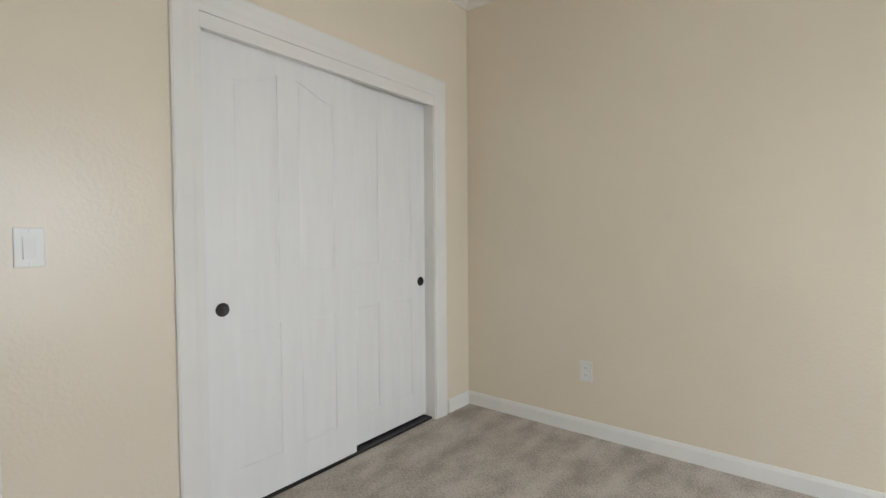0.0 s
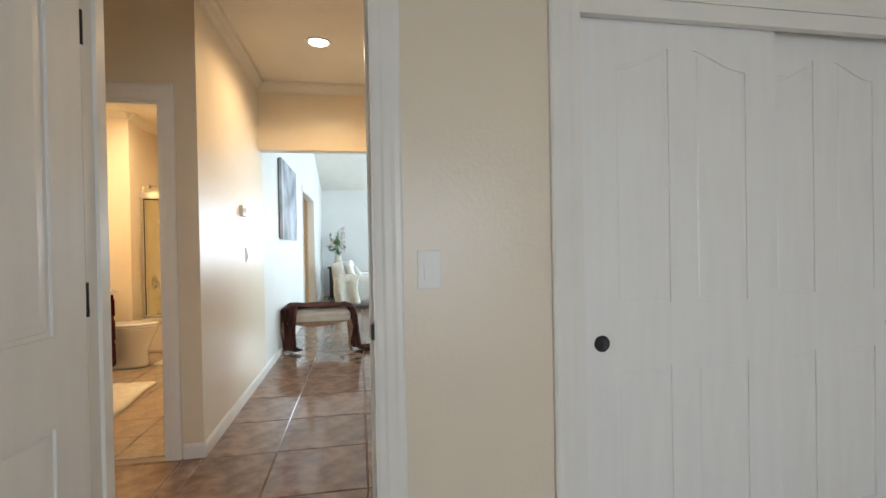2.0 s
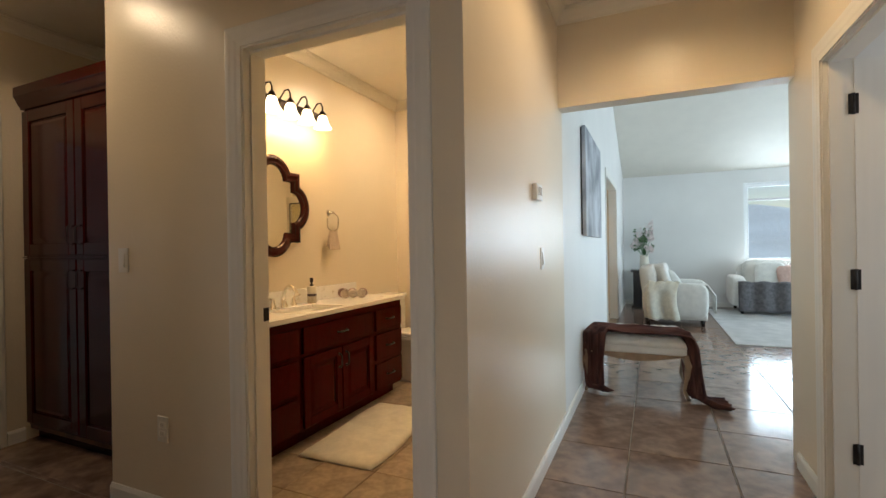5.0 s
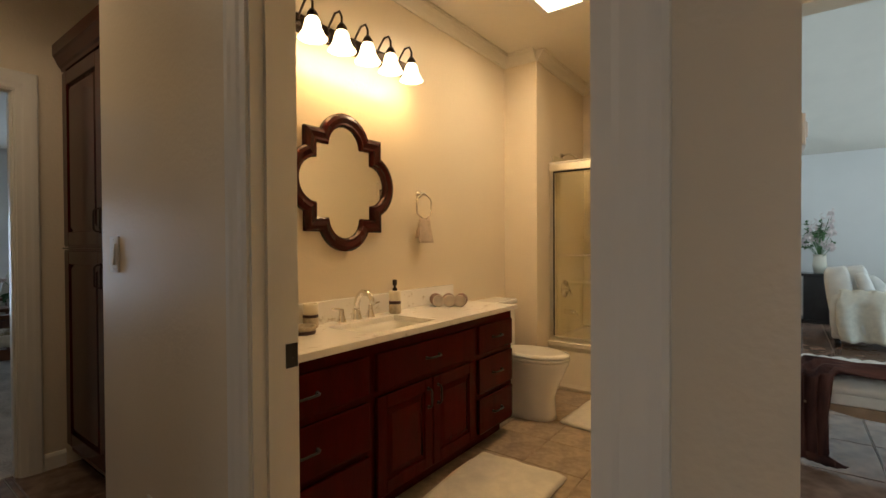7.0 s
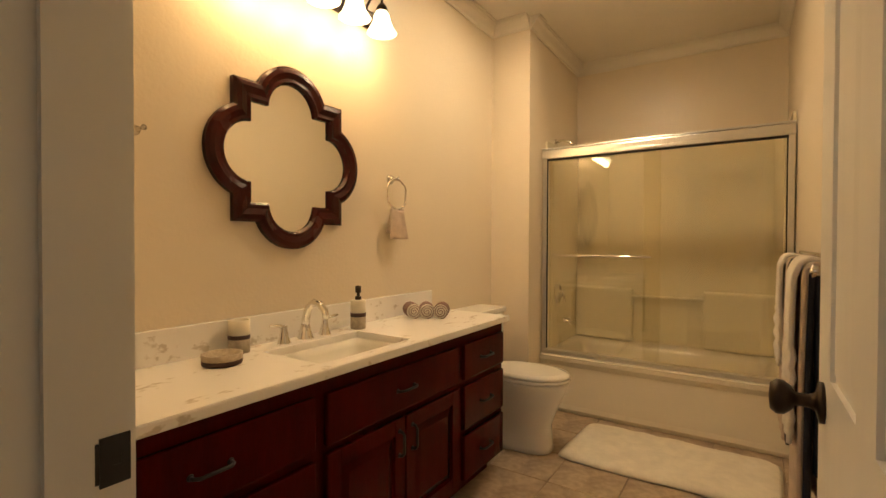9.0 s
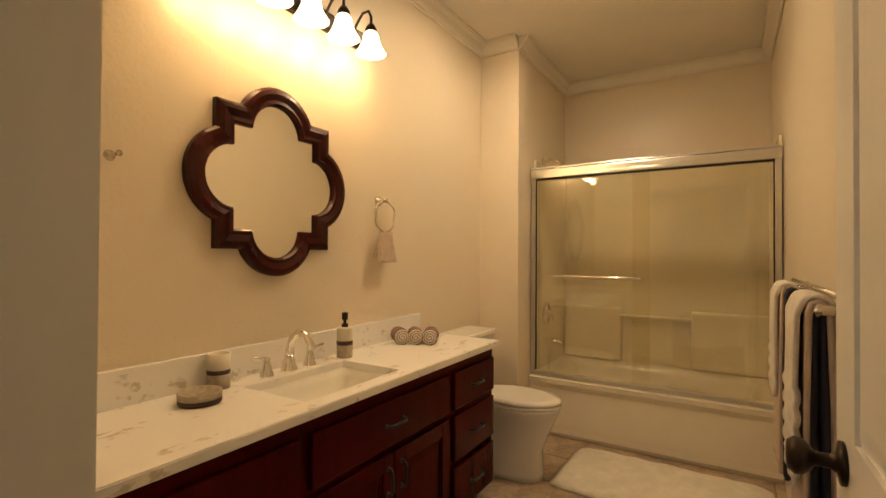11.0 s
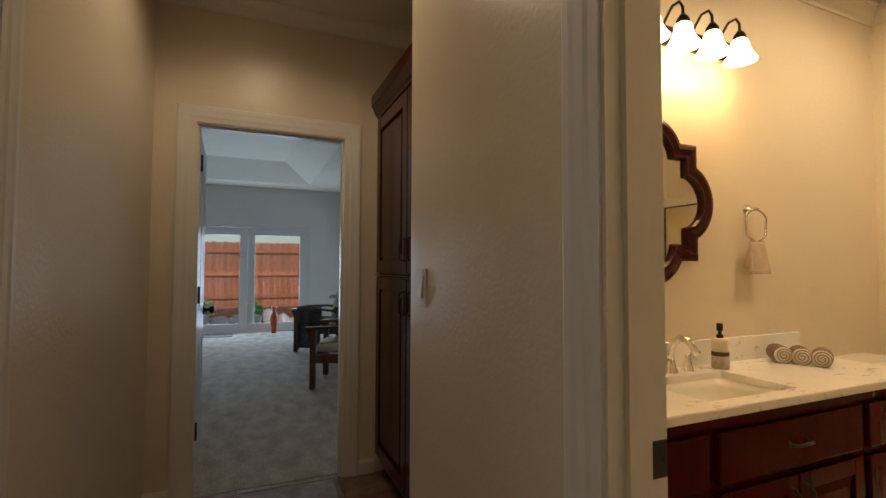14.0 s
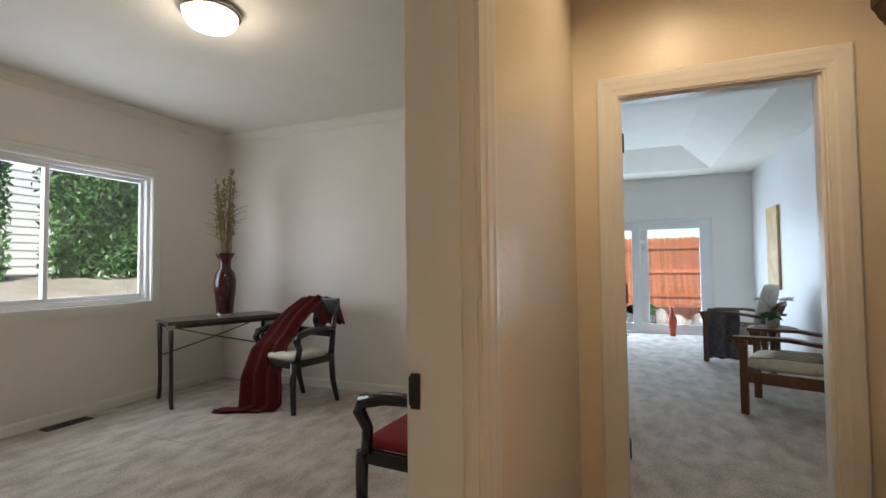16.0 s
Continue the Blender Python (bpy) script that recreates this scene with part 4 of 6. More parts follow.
for k in range(2):
    for z0, z1 in ((0.12, 1.185), (1.215, 2.155)):
        a0 = 0.012 + k * (CW / 2 - 0.004)
        p = panel_front("door", cab, a0, a0 + CW / 2 - 0.016, z0, z1, stile=0.072, mat=CHERRY_GLOSS)
        ya = a0 + (CW / 2 - 0.016 - 0.036 if k == 0 else 0.036)
        pull(p, pose(0, ya, z1 - 0.12 if z0 < 1 else z0 + 0.12, 0, -90, -90), 0.11)
# three thin mouldings across the split
for k, z in enumerate((1.188, 1.2, 1.212)):
    part("split_moulding", box(-0.02, 0.007 if k == 1 else -0.002, 0.01, CW - 0.01, z - 0.004, z + 0.004, 0.002), CHERRY_GLOSS, cab)

# ---- bathroom ----
VX0, VX1, VY, VT = -5.216, XBB - 0.012, -2.264, 0.820
van = thing("vanity_cabinet", pose(VX0, YV + 0.004, 0), "dark cherry bathroom vanity with drawers and doors", "vanity")
W, D = VX1 - VX0, VY - YV - 0.004
part("drawer_case", box(0, 0.71, 0, D - 0.022, 0.09, VT - 0.03), CHERRY, van), part("drawer_case", box(1.27, W, 0, D - 0.022, 0.09, VT - 0.03), CHERRY, van)
part("sink_case", box(0.71, 1.27, 0, D - 0.022, 0.09, VT - 0.20), CHERRY, van), part("top_rail", box(0.71, 1.27, D - 0.040, D - 0.022, VT - 0.20, VT - 0.03), CHERRY, van)
part("toe_kick", box(0.03, W - 0.001, 0, D - 0.09, 0.001, 0.09), CHERRY, van)


def flat_front(x0, x1, z0, z1, handle=True, hz=None):
    p = part("drawer_front", box(x0, x1, D - 0.021, D, z0, z1, 0.006), CHERRY, van)
    if handle:
        pull(p, pose((x0 + x1) / 2, D, hz or (z0 + z1) / 2), 0.10)


for x0, x1 in ((0.02, 0.415), (1.28, W - 0.02)):
    for z0, z1 in ((0.575, 0.74), (0.345, 0.545), (0.11, 0.315)):
        flat_front(x0, x1, z0, z1)
flat_front(0.46, 1.235, 0.575, 0.74, True)
for k, (x0, x1) in enumerate(((0.46, 0.843), (0.852, 1.235))):
    p = panel_front("door", van, x0, x1, 0.11, 0.55, face=D, axis="y")
    pull(p, pose(x1 - 0.035 if k == 0 else x0 + 0.035, D, 0.46, 0, 90, 0), 0.09)

top = thing("marble_countertop", pose(VX0, YV + 0.003, 0), "white veined marble vanity top with backsplash", "countertop")
S0, S1, T0, T1 = 0.76, 1.22, 0.13, 0.42
bm = bmesh.new()
DD = D + 0.018
rim = [[bm.verts.new((x, y, z)) for x, y in pts] for z in (VT - 0.028, VT) for pts in (((-0.015, 0), (W + 0.01, 0), (W + 0.01, DD), (-0.015, DD)), ((S0, T0), (S1, T0), (S1, T1), (S0, T1)))]
for k in range(4):
    j = (k + 1) % 4
    for a, b in ((0, 1), (2, 3), (0, 2), (1, 3)):
        bm.faces.new((rim[a][k], rim[a][j], rim[b][j], rim[b][k]))
bmesh.ops.recalc_face_normals(bm, faces=bm.faces)
bmesh.ops.bevel(bm, geom=[e for e in bm.edges if all(abs(v.co.z - VT) < 1e-5 for v in e.verts) and len({v.index for v in e.verts}) and abs(e.calc_face_angle(0)) > 1], offset=0.003, segments=2, affect="EDGES")
part("slab", bm, MARBLE, top)
part("backsplash", box(0.03, W + 0.01, 0, 0.019, VT, VT + 0.11, 0.003), MARBLE, top)
sk = thing("sink", pose(VX0, YV + 0.003, 0), "rectangular white undermount sink", "sink")
bm = bmesh.new()
rings = []
for ins, z in ((-0.02, VT - 0.029), (0.004, VT - 0.030), (0.012, VT - 0.06), (0.03, VT - 0.13), (0.08, VT - 0.15)):
    pts = []
    r = 0.05
    for cx, cy, a in ((S1 - ins - r, T1 - ins - r, 0), (S0 + ins + r, T1 - ins - r, 90), (S0 + ins + r, T0 + ins + r, 180), (S1 - ins - r, T0 + ins + r, 270)):
        pts += arc(cx, cy, r, a, a + 90, 4)
    rings.append([bm.verts.new((x, y, z)) for x, y in pts])
for a, b in zip(rings, rings[1:]):
    for k in range(len(a)):
        bm.faces.new((a[k], a[(k + 1) % len(a)], b[(k + 1) % len(a)], b[k])).smooth = True
bm.faces.new(rings[-1])
bmesh.ops.recalc_face_normals(bm, faces=bm.faces)
part("basin", bm, PORCELAIN, sk)
part("drain", lathe(bmesh.new(), [(0, 0), (0.024, 0), (0.022, 0.004), (0, 0.003)], 16, ((S0 + S1) / 2, (T0 + T1) / 2, VT - 0.1495)), CHROME, sk, "chrome drain")

fx, fy = -4.215, YV + 0.09
fa = thing("faucet", pose(fx, fy, VT), "arched chrome widespread faucet with two lever handles", "faucet")
bm = lathe(bmesh.new(), [(0, 0), (0.032, 0), (0.031, 0.008), (0.024, 0.03), (0.018, 0.06), (0.0, 0.062)], 20)
tube(bm, [(0, 0, 0.05), (0, 0.004, 0.09), (0, 0.02, 0.128), (0, 0.05, 0.150), (0, 0.085, 0.145), (0, 0.112, 0.118), (0, 0.12, 0.092)], [0.017, 0.016, 0.015, 0.0145, 0.014, 0.0135, 0.013], 12)
part("spout", bm, CHROME, fa)
for s in (-1, 1):
    bm = lathe(bmesh.new(), [(0, 0), (0.026, 0), (0.025, 0.006), (0.017, 0.03), (0.012, 0.06), (0.013, 0.068), (0, 0.072)], 16, (s * 0.10, 0, 0))
    tube(bm, [(s * 0.10, 0, 0.064), (s * 0.125, 0.004, 0.072), (s * 0.165, 0.006, 0.078)], [0.009, 0.007, 0.005], 8)
    part("handle", bm, CHROME, fa)


def pot(name, m, label, category, segs):
    ob = thing(name, m, label, category)
    for nm, prof, mat in segs:
        part(nm, lathe(bmesh.new(), prof, 24), mat, ob)
    return ob


pot("soap_dispenser", pose(-4.505, YV + 0.095, VT), "cream and grey soap dispenser with a brown band and bronze pump", "soap dispenser", (
    ("lower_body", [(0, 0), (0.033, 0), (0.034, 0.002), (0.034, 0.055), (0, 0.055)], STONEWARE), ("band", [(0, 0.055), (0.0345, 0.055), (0.0345, 0.072), (0, 0.072)], BROWN),
    ("upper_body", [(0, 0.072), (0.034, 0.072), (0.034, 0.122), (0.031, 0.128), (0, 0.129)], CERAMIC), ("pump", [(0, 0.129), (0.014, 0.129), (0.014, 0.143), (0.007, 0.145), (0.007, 0.158), (0.013, 0.160), (0.013, 0.190), (0, 0.192)], BRONZE)))
pot("tumbler", pose(-3.945, YV + 0.068, VT), "cream and grey tumbler with a brown band", "tumbler", (
    ("lower_body", [(0, 0), (0.036, 0), (0.036, 0.048), (0, 0.048)], STONEWARE), ("band", [(0, 0.048), (0.0365, 0.048), (0.0365, 0.062), (0, 0.062)], BROWN),
    ("cup", [(0, 0.062), (0.036, 0.062), (0.036, 0.113), (0.032, 0.113), (0.031, 0.075), (0, 0.073)], CERAMIC)))
pot("soap_dish", pose(-3.825, YV + 0.165, VT), "round cream soap dish with a brown base", "soap dish", (
    ("foot", [(0, 0), (0.058, 0), (0.060, 0.004), (0.060, 0.016), (0, 0.016)], BROWN), ("bowl", [(0, 0.016), (0.060, 0.016), (0.061, 0.034), (0.054, 0.034), (0.048, 0.022), (0, 0.019)], STONEWARE)))


def rolled(x, y, rz):
    ob = thing("rolled_towel", pose(x, y, VT, 0, 0, rz), "rolled brown and white face towel", "towel", "rolled towels")
    rr = 0.037
    body = lathe(bmesh.new(), [(0, -0.055), (0.028, -0.055), (0.035, -0.050), (rr, -0.03), (rr, 0.03), (0.036, 0.048), (0.030, 0.054), (0, 0.052)], 26, m=pose(0, 0, rr, -90))
    part("roll", body, TOWEL_W, ob)
    pts = [((0.004 + 0.00185 * q) * math.cos(q), 0.0545, rr + (0.004 + 0.00185 * q) * math.sin(q)) for q in (k * 0.4 for k in range(44))]
    part("edge_stripe", tube(bmesh.new(), pts, 0.0018, 6), TOWEL_M, ob, "mauve brown woven edge")
    part("outer_wrap", lathe(bmesh.new(), [(0.0372, -0.052), (0.0385, -0.04), (0.0385, 0.030), (0.0372, 0.044)], 26, m=pose(0, 0, rr + 0.0015, -90)), TOWEL_M, ob, "mauve brown terry outside")


rolled(-4.885, YV + 0.105, -40), rolled(-4.928, YV + 0.167, -52), rolled(-4.965, YV + 0.235, -62)

# quatrefoil mirror
mi = thing("quatrefoil_mirror", pose(-4.213, YV + 0.002, 1.536), "quatrefoil wall mirror in a dark mahogany frame", "mirror")


def foil(cx, cz, hw, ext):
    """Outline: square corners at (cx, cz) with a round lobe on every side."""
    pts = []
    for k in range(4):
        c, e, w = (cx, cz, hw) if k % 2 == 0 else (cz, cx, hw)
        hgt = ext - e
        r = (w * w + hgt * hgt) / (2 * hgt)
        cc = e + hgt - r
        a = math.degrees(math.atan2(e - cc, w))
        side = [(c, e)] + [(x, y) for x, y in arc(0, cc, r, a, 180 - a, 16)]
        ca, sa = math.cos(k * math.pi / 2), math.sin(k * math.pi / 2)
        pts += [(x * ca - y * sa, x * sa + y * ca) for x, y in side]
    return pts


bm = bmesh.new()
rings = []
for (cx, cz, hw, ext), y in (((0.266, 0.270, 0.165, 0.372), 0.0), ((0.266, 0.270, 0.165, 0.372), 0.022), ((0.256, 0.260, 0.158, 0.362), 0.030), ((0.238, 0.242, 0.146, 0.345), 0.034), ((0.214, 0.218, 0.130, 0.322), 0.026), ((0.200, 0.204, 0.122, 0.309), 0.028), ((0.190, 0.194, 0.115, 0.300), 0.016), ((0.190, 0.194, 0.115, 0.300), 0.004)):
    rings.append([bm.verts.new((x, y, z)) for x, z in foil(cx * 0.975, cz * 0.955, hw * 0.965, ext * 0.97)])
for a, b in zip(rings, rings[1:]):
    for k in range(len(a)):
        bm.faces.new((a[k], a[(k + 1) % len(a)], b[(k + 1) % len(a)], b[k]))
bmesh.ops.recalc_face_normals(bm, faces=bm.faces)
part("frame", bm, MAHOG, mi, "glossy dark mahogany frame")
part("glass", prism(bmesh.new(), foil(0.190, 0.190, 0.114, 0.296), 0.002, 0.008, "xz"), MIRROR, mi, "mirror glass")

# five-lamp vanity light
sc = thing("vanity_light", pose(-4.267, YV, 2.271), "five-lamp bronze vanity light with frosted bell shades", "wall light")
part("backplate", box(-0.46, 0.46, 0, 0.022, -0.045, 0.045, 0.012, 3), BRONZE, sc)
for k in range(5):
    x = -0.348 + 0.174 * k
    bm = tube(bmesh.new(), [(x, 0.02, 0.0), (x, 0.05, 0.045), (x, 0.085, 0.085), (x, 0.12, 0.085), (x, 0.135, 0.055), (x, 0.135, 0.02)], 0.006, 8)
    lathe(bm, [(0, 0.022), (0.012, 0.022), (0.026, 0.0), (0.026, -0.016), (0, -0.016)], 16, (x, 0.135, 0.0))
    lathe(bm, [(0, 0), (0.02, 0), (0.018, 0.01), (0, 0.012)], 14, m=pose(x, 0.02, 0, -90))
    part("arm", bm, BRONZE, sc)
    bm = lathe(bmesh.new(), [(0.0, -0.012), (0.024, -0.014), (0.034, -0.03), (0.040, -0.06), (0.050, -0.085), (0.068, -0.112), (0.0645, -0.112), (0.047, -0.086), (0.036, -0.06), (0.030, -0.032), (0.0, -0.02)], 24, (x, 0.135, 0.0))
    part("shade", bm, SHADE, sc, "lit frosted glass bell shade")
    lamp("vanity_lamp", "POINT", 3.4, (1.0, 0.63, 0.26), pose(-4.267 + x, YV + 0.135, 2.271 - 0.14), (0.035, 0))

tr = thing("towel_ring", pose(-4.835, YV, 1.527), "brushed nickel towel ring on the wall", "towel ring")
bm = lathe(bmesh.new(), [(0, 0), (0.025, 0), (0.024, 0.006), (0.012, 0.012), (0.009, 0.04), (0.012, 0.052), (0, 0.055)], 16, m=pose(0, 0, 0, -90))
part("post", bm, NICKEL, tr)
part("ring", tube(bmesh.new(), [(0.075 * math.sin(a * math.pi / 16), 0.045 + 0.004 * math.sin(a), -0.078 + 0.078 * math.cos(a * math.pi / 16)) for a in range(33)], 0.005, 8), NICKEL, tr)


def hang(u, v, w, drop, x0, y0, z0, gap):
    s = v * 2 - 1
    x = x0 + (u - 0.5) * w * (0.75 + 0.25 * abs(s)) + 0.006 * math.sin(u * 16 + 3 * v)
    return (x, y0 + gap * s + 0.006 * math.sin(u * 11 + v * 2), z0 - abs(s) ** 1.0 * drop * (1.0 if s > 0 else 0.82) + 0.004)


solid("hand_towel", sheet(lambda u, v: hang(u, v, 0.135, 0.155, 0, 0, 0, 0.016), 14, 24), TOWEL_T, "small tan hand towel hanging from a ring", "towel", pose(-4.835, YV + 0.048, 1.372))
bm = lathe(bmesh.new(), [(0, 0), (0.016, 0), (0.014, 0.005), (0.006, 0.010), (0.005, 0.05), (0.009, 0.058), (0.0, 0.063)], 16, m=pose(0, 0, 0, -90))
solid("robe_hook", bm, NICKEL, "brushed nickel robe hook on the wall", "hook", pose(-3.65, YV, 1.54))

# toilet
to = thing("toilet", pose(-5.56, YV + 0.008, 0) @ Matrix.Diagonal((0.93, 0.97, 1.05, 1)), "white porcelain two-piece toilet with closed lid", "toilet")


def oval(cy, a, b, n=28, sq=0.0):
    return [(a * math.copysign(abs(math.cos(t)) ** (1 - sq), math.cos(t)), cy + b * math.copysign(abs(math.sin(t)) ** (1 - sq), math.sin(t))) for t in (2 * math.pi * k / n for k in range(n))]


def loft(rings, mat_smooth=True):
    bm = bmesh.new()
    rs = [[bm.verts.new((x, y, z)) for x, y in pts] for pts, z in rings]
    for a, b in zip(rs, rs[1:]):
        for k in range(len(a)):
            bm.faces.new((a[k], a[(k + 1) % len(a)], b[(k + 1) % len(a)], b[k])).smooth = True
    bm.faces.new(rs[0][::-1]), bm.faces.new(rs[-1])
    bmesh.ops.recalc_face_normals(bm, faces=bm.faces)
    return bm


part("pedestal", loft([(oval(0.37, 0.128, 0.25, sq=0.3), 0.001), (oval(0.37, 0.124, 0.245, sq=0.3), 0.03), (oval(0.38, 0.118, 0.23, sq=0.2), 0.14), (oval(0.41, 0.135, 0.24), 0.24), (oval(0.44, 0.17, 0.255), 0.33), (oval(0.45, 0.185, 0.265), 0.375), (oval(0.45, 0.185, 0.265), 0.39)]), PORCELAIN, to)
part("seat", loft([(oval(0.45, 0.187, 0.268), 0.392), (oval(0.45, 0.19, 0.272), 0.398), (oval(0.45, 0.188, 0.27), 0.410)]), PORCELAIN, to)
part("lid", loft([(oval(0.45, 0.184, 0.266), 0.413), (oval(0.45, 0.189, 0.271), 0.418), (oval(0.45, 0.184, 0.266), 0.430), (oval(0.45, 0.15, 0.22), 0.436)]), PORCELAIN, to)
part("tank", box(-0.21, 0.21, 0.01, 0.205, 0.38, 0.715, 0.03, 3), PORCELAIN, to)
part("tank_lid", box(-0.22, 0.22, 0.0, 0.215, 0.716, 0.75, 0.012, 3), PORCELAIN, to)
bm = lathe(bmesh.new(), [(0, 0), (0.014, 0), (0.014, 0.012), (0, 0.014)], 12, m=pose(0.15, 0.205, 0.65, -90))
tube(bm, [(0.15, 0.222, 0.65), (0.19, 0.226, 0.645)], [0.006, 0.008], 8)
part("flush_lever", bm, CHROME, to)

# tub and sliding shower doors
tub = thing("bathtub", pose(XT, -1.72, 0), "cream built-in bathtub with a plain apron", "bathtub")
HW = 0.74
bm = prism(bmesh.new(), [(-0.10, 0.001), (-0.01, 0.001), (0.005, 0.03), (0.0, 0.06), (-0.006, 0.33), (0.012, 0.365), (0.014, 0.395), (-0.01, 0.40), (-0.10, 0.40)], -HW + 0.001, HW - 0.001, "xz")
part("apron", bm, TUB, tub)
bm = bmesh.new()
rings = []
for x0, x1, w, z in ((-0.10, -0.845, HW - 0.001, 0.40), (-0.115, -0.80, HW - 0.07, 0.398), (-0.13, -0.78, HW - 0.10, 0.33), (-0.19, -0.72, HW - 0.20, 0.08), (-0.24, -0.68, HW - 0.26, 0.06)):
    r = 0.08
    pts = []
    for cx, cy, a in ((x0 - r, w - r, 0), (x1 + r, w - r, 90), (x1 + r, -w + r, 180), (x0 - r, -w + r, 270)):
        pts += arc(cx, cy, r if z < 0.4 else 0.001, a, a + 90, 4) if z < 0.4 else [((x0 if cx == x0 - r else x1), (w if cy > 0 else -w))] * 5
    rings.append([bm.verts.new((x, y, z)) for x, y in pts])
for a, b in zip(rings, rings[1:]):
    for k in range(len(a)):
        try:
            bm.faces.new((a[k], a[(k + 1) % len(a)], b[(k + 1) % len(a)], b[k])).smooth = True
        except ValueError:
            pass
bm.faces.new(rings[-1])
bmesh.ops.remove_doubles(bm, verts=bm.verts, dist=1e-5)
bmesh.ops.recalc_face_normals(bm, faces=bm.faces)
part("basin", bm, TUB, tub)
su = tagged(new("shower_surround"), "cream moulded shower wall panels with shelves", "shower wall", kind="structure")
part("back_panel", box(-7.05, -7.035, -2.465, -0.976, 0.40, 1.96), SURROUND, su)
part("side_panel", box(-7.034, -6.30, -2.464, -2.450, 0.40, 1.96), SURROUND, su)
part("side_panel", box(-7.034, -6.30, -0.992, -0.977, 0.40, 1.96), SURROUND, su)
part("shelf", box(-7.034, -6.975, -2.449, -1.98, 0.40, 0.84, 0.028, 4), SURROUND, su)
part("shelf", box(-7.034, -6.975, -1.48, -0.993, 0.40, 0.84, 0.028, 4), SURROUND, su)
part("grab_bar", tube(bmesh.new(), [(-6.99, -1.985, 0.775), (-6.99, -1.475, 0.775)], 0.012, 8), SURROUND, su)

sd = thing("shower_door", pose(XT - 0.045, -1.72, 0.40), "sliding glass shower doors in an aluminium frame", "shower door")
HW2 = 0.735
part("header", box(-0.032, 0.032, -HW2 - 0.004, HW2 + 0.004, 1.43, 1.475, 0.008, 2), ALU, sd)
part("header_lip", box(0.024, 0.036, -HW2 - 0.003, HW2 + 0.003, 1.412, 1.435, 0.003), ALU, sd)
part("header_cap", box(-0.036, 0.036, -HW2 - 0.004, HW2 + 0.004, 1.4755, 1.489, 0.004, 2), ALU, sd)
part("top_gasket", box(0.012, 0.024, -HW2 + 0.03, HW2 - 0.03, 1.398, 1.4115), BLACK, sd, "dark rubber gasket")
for s in (-1, 1):
    part("side_gasket", box(0.012, 0.022, min(s * 0.704, s * 0.697), max(s * 0.704, s * 0.697), 0.04, 1.398), BLACK, sd, "dark rubber gasket")
part("sill_track", box(-0.032, 0.032, -HW2, HW2, 0.0, 0.03, 0.006, 2), ALU, sd)
for s in (-1, 1):
    part("side_jamb", box(-0.028, 0.028, s * HW2 - 0.03, s * HW2, 0.03, 1.43, 0.004) if s > 0 else box(-0.028, 0.028, -HW2, -HW2 + 0.03, 0.03, 1.43, 0.004), ALU, sd)
for y0, y1, x in ((-0.712, 0.05, -0.014), (-0.05, 0.712, 0.014)):
    p = part("glass_panel", box(x - 0.003, x + 0.003, y0, y1, 0.035, 1.415), SHOWER_GLASS, sd, "lightly tinted clear glass")
    p.visible_shadow = False
bm = tube(bmesh.new(), [(0.02, -0.64, 0.715), (0.055, -0.64, 0.715), (0.06, -0.62, 0.715), (0.06, -0.02, 0.715), (0.055, 0.0, 0.715), (0.02, 0.0, 0.715)], 0.009, 10)
part("towel_bar", bm, CHROME, sd, "chrome bar")
sh = thing("shower_sprayer", pose(-6.50, -2.465, 1.985), "chrome shower head on a curved arm", "shower head")
bm = lathe(bmesh.new(), [(0, 0), (0.03, 0), (0.026, 0.008), (0, 0.01)], 16, m=pose(0, 0, 0, -90))
tube(bm, [(0, 0, 0), (0, 0.06, 0.015), (0, 0.11, -0.005), (0, 0.15, -0.04)], 0.009, 8)
part("arm", bm, CHROME, sh)
part("head", lathe(bmesh.new(), [(0, 0), (0.012, 0), (0.016, 0.02), (0.038, 0.05), (0.036, 0.058), (0, 0.058)], 18, m=pose(0, 0.148, -0.038, 215)), CHROME, sh)
va = thing("shower_valve", pose(-6.53, -2.450, 0.805), "round chrome shower valve with a lever", "shower valve")
part("escutcheon", lathe(bmesh.new(), [(0, 0), (0.085, 0), (0.08, 0.008), (0.03, 0.014), (0.026, 0.04), (0, 0.042)], 24, m=pose(0, 0, 0, -90)), CHROME, va)
part("lever", tube(bmesh.new(), [(0, 0.04, 0), (0.0, 0.055, -0.02), (0.0, 0.06, -0.075)], [0.012, 0.009, 0.007], 8), CHROME, va)
sp = thing("tub_spout", pose(-6.53, -2.450, 0.60), "chrome tub spout with a diverter knob", "tub spout")
part("spout", tube(bmesh.new(), [(0, 0, 0), (0, 0.06, 0.0), (0, 0.10, -0.004), (0, 0.125, -0.022)], [0.024, 0.022, 0.02, 0.018], 12), CHROME, sp)
part("diverter", tube(bmesh.new(), [(0, 0.095, 0.015), (0, 0.095, 0.035)], [0.006, 0.009], 8), CHROME, sp)


def bath_rug(m, l, w, label):
    def fn(u, v):
        a, b = (u - 0.5) * 2, (v - 0.5) * 2
        k = 0.06
        ex, ey = l / 2 - k, w / 2 - k
        x = a * (l / 2) * (1 - 0.06 * max(0, abs(b) - 0.7) * max(0, abs(a) - 0.8) * 5)
        y = b * (w / 2) * (1 - 0.10 * max(0, abs(a) - 0.85) * max(0, abs(b) - 0.6) * 6)
        z = 0.004 + 0.024 * min(1, 9 * (1 - abs(a))) ** 0.5 * min(1, 7 * (1 - abs(b))) ** 0.5 + 0.009 * noise.noise(Vector((x * 9, y * 9, 1)))
        return (x, y + 0.012 * math.sin(a * 3), z + 0.004)
    solid("bath_rug", sheet(fn, 40, 26, 0.003), RUG, label, "rug", m, "bath rugs")


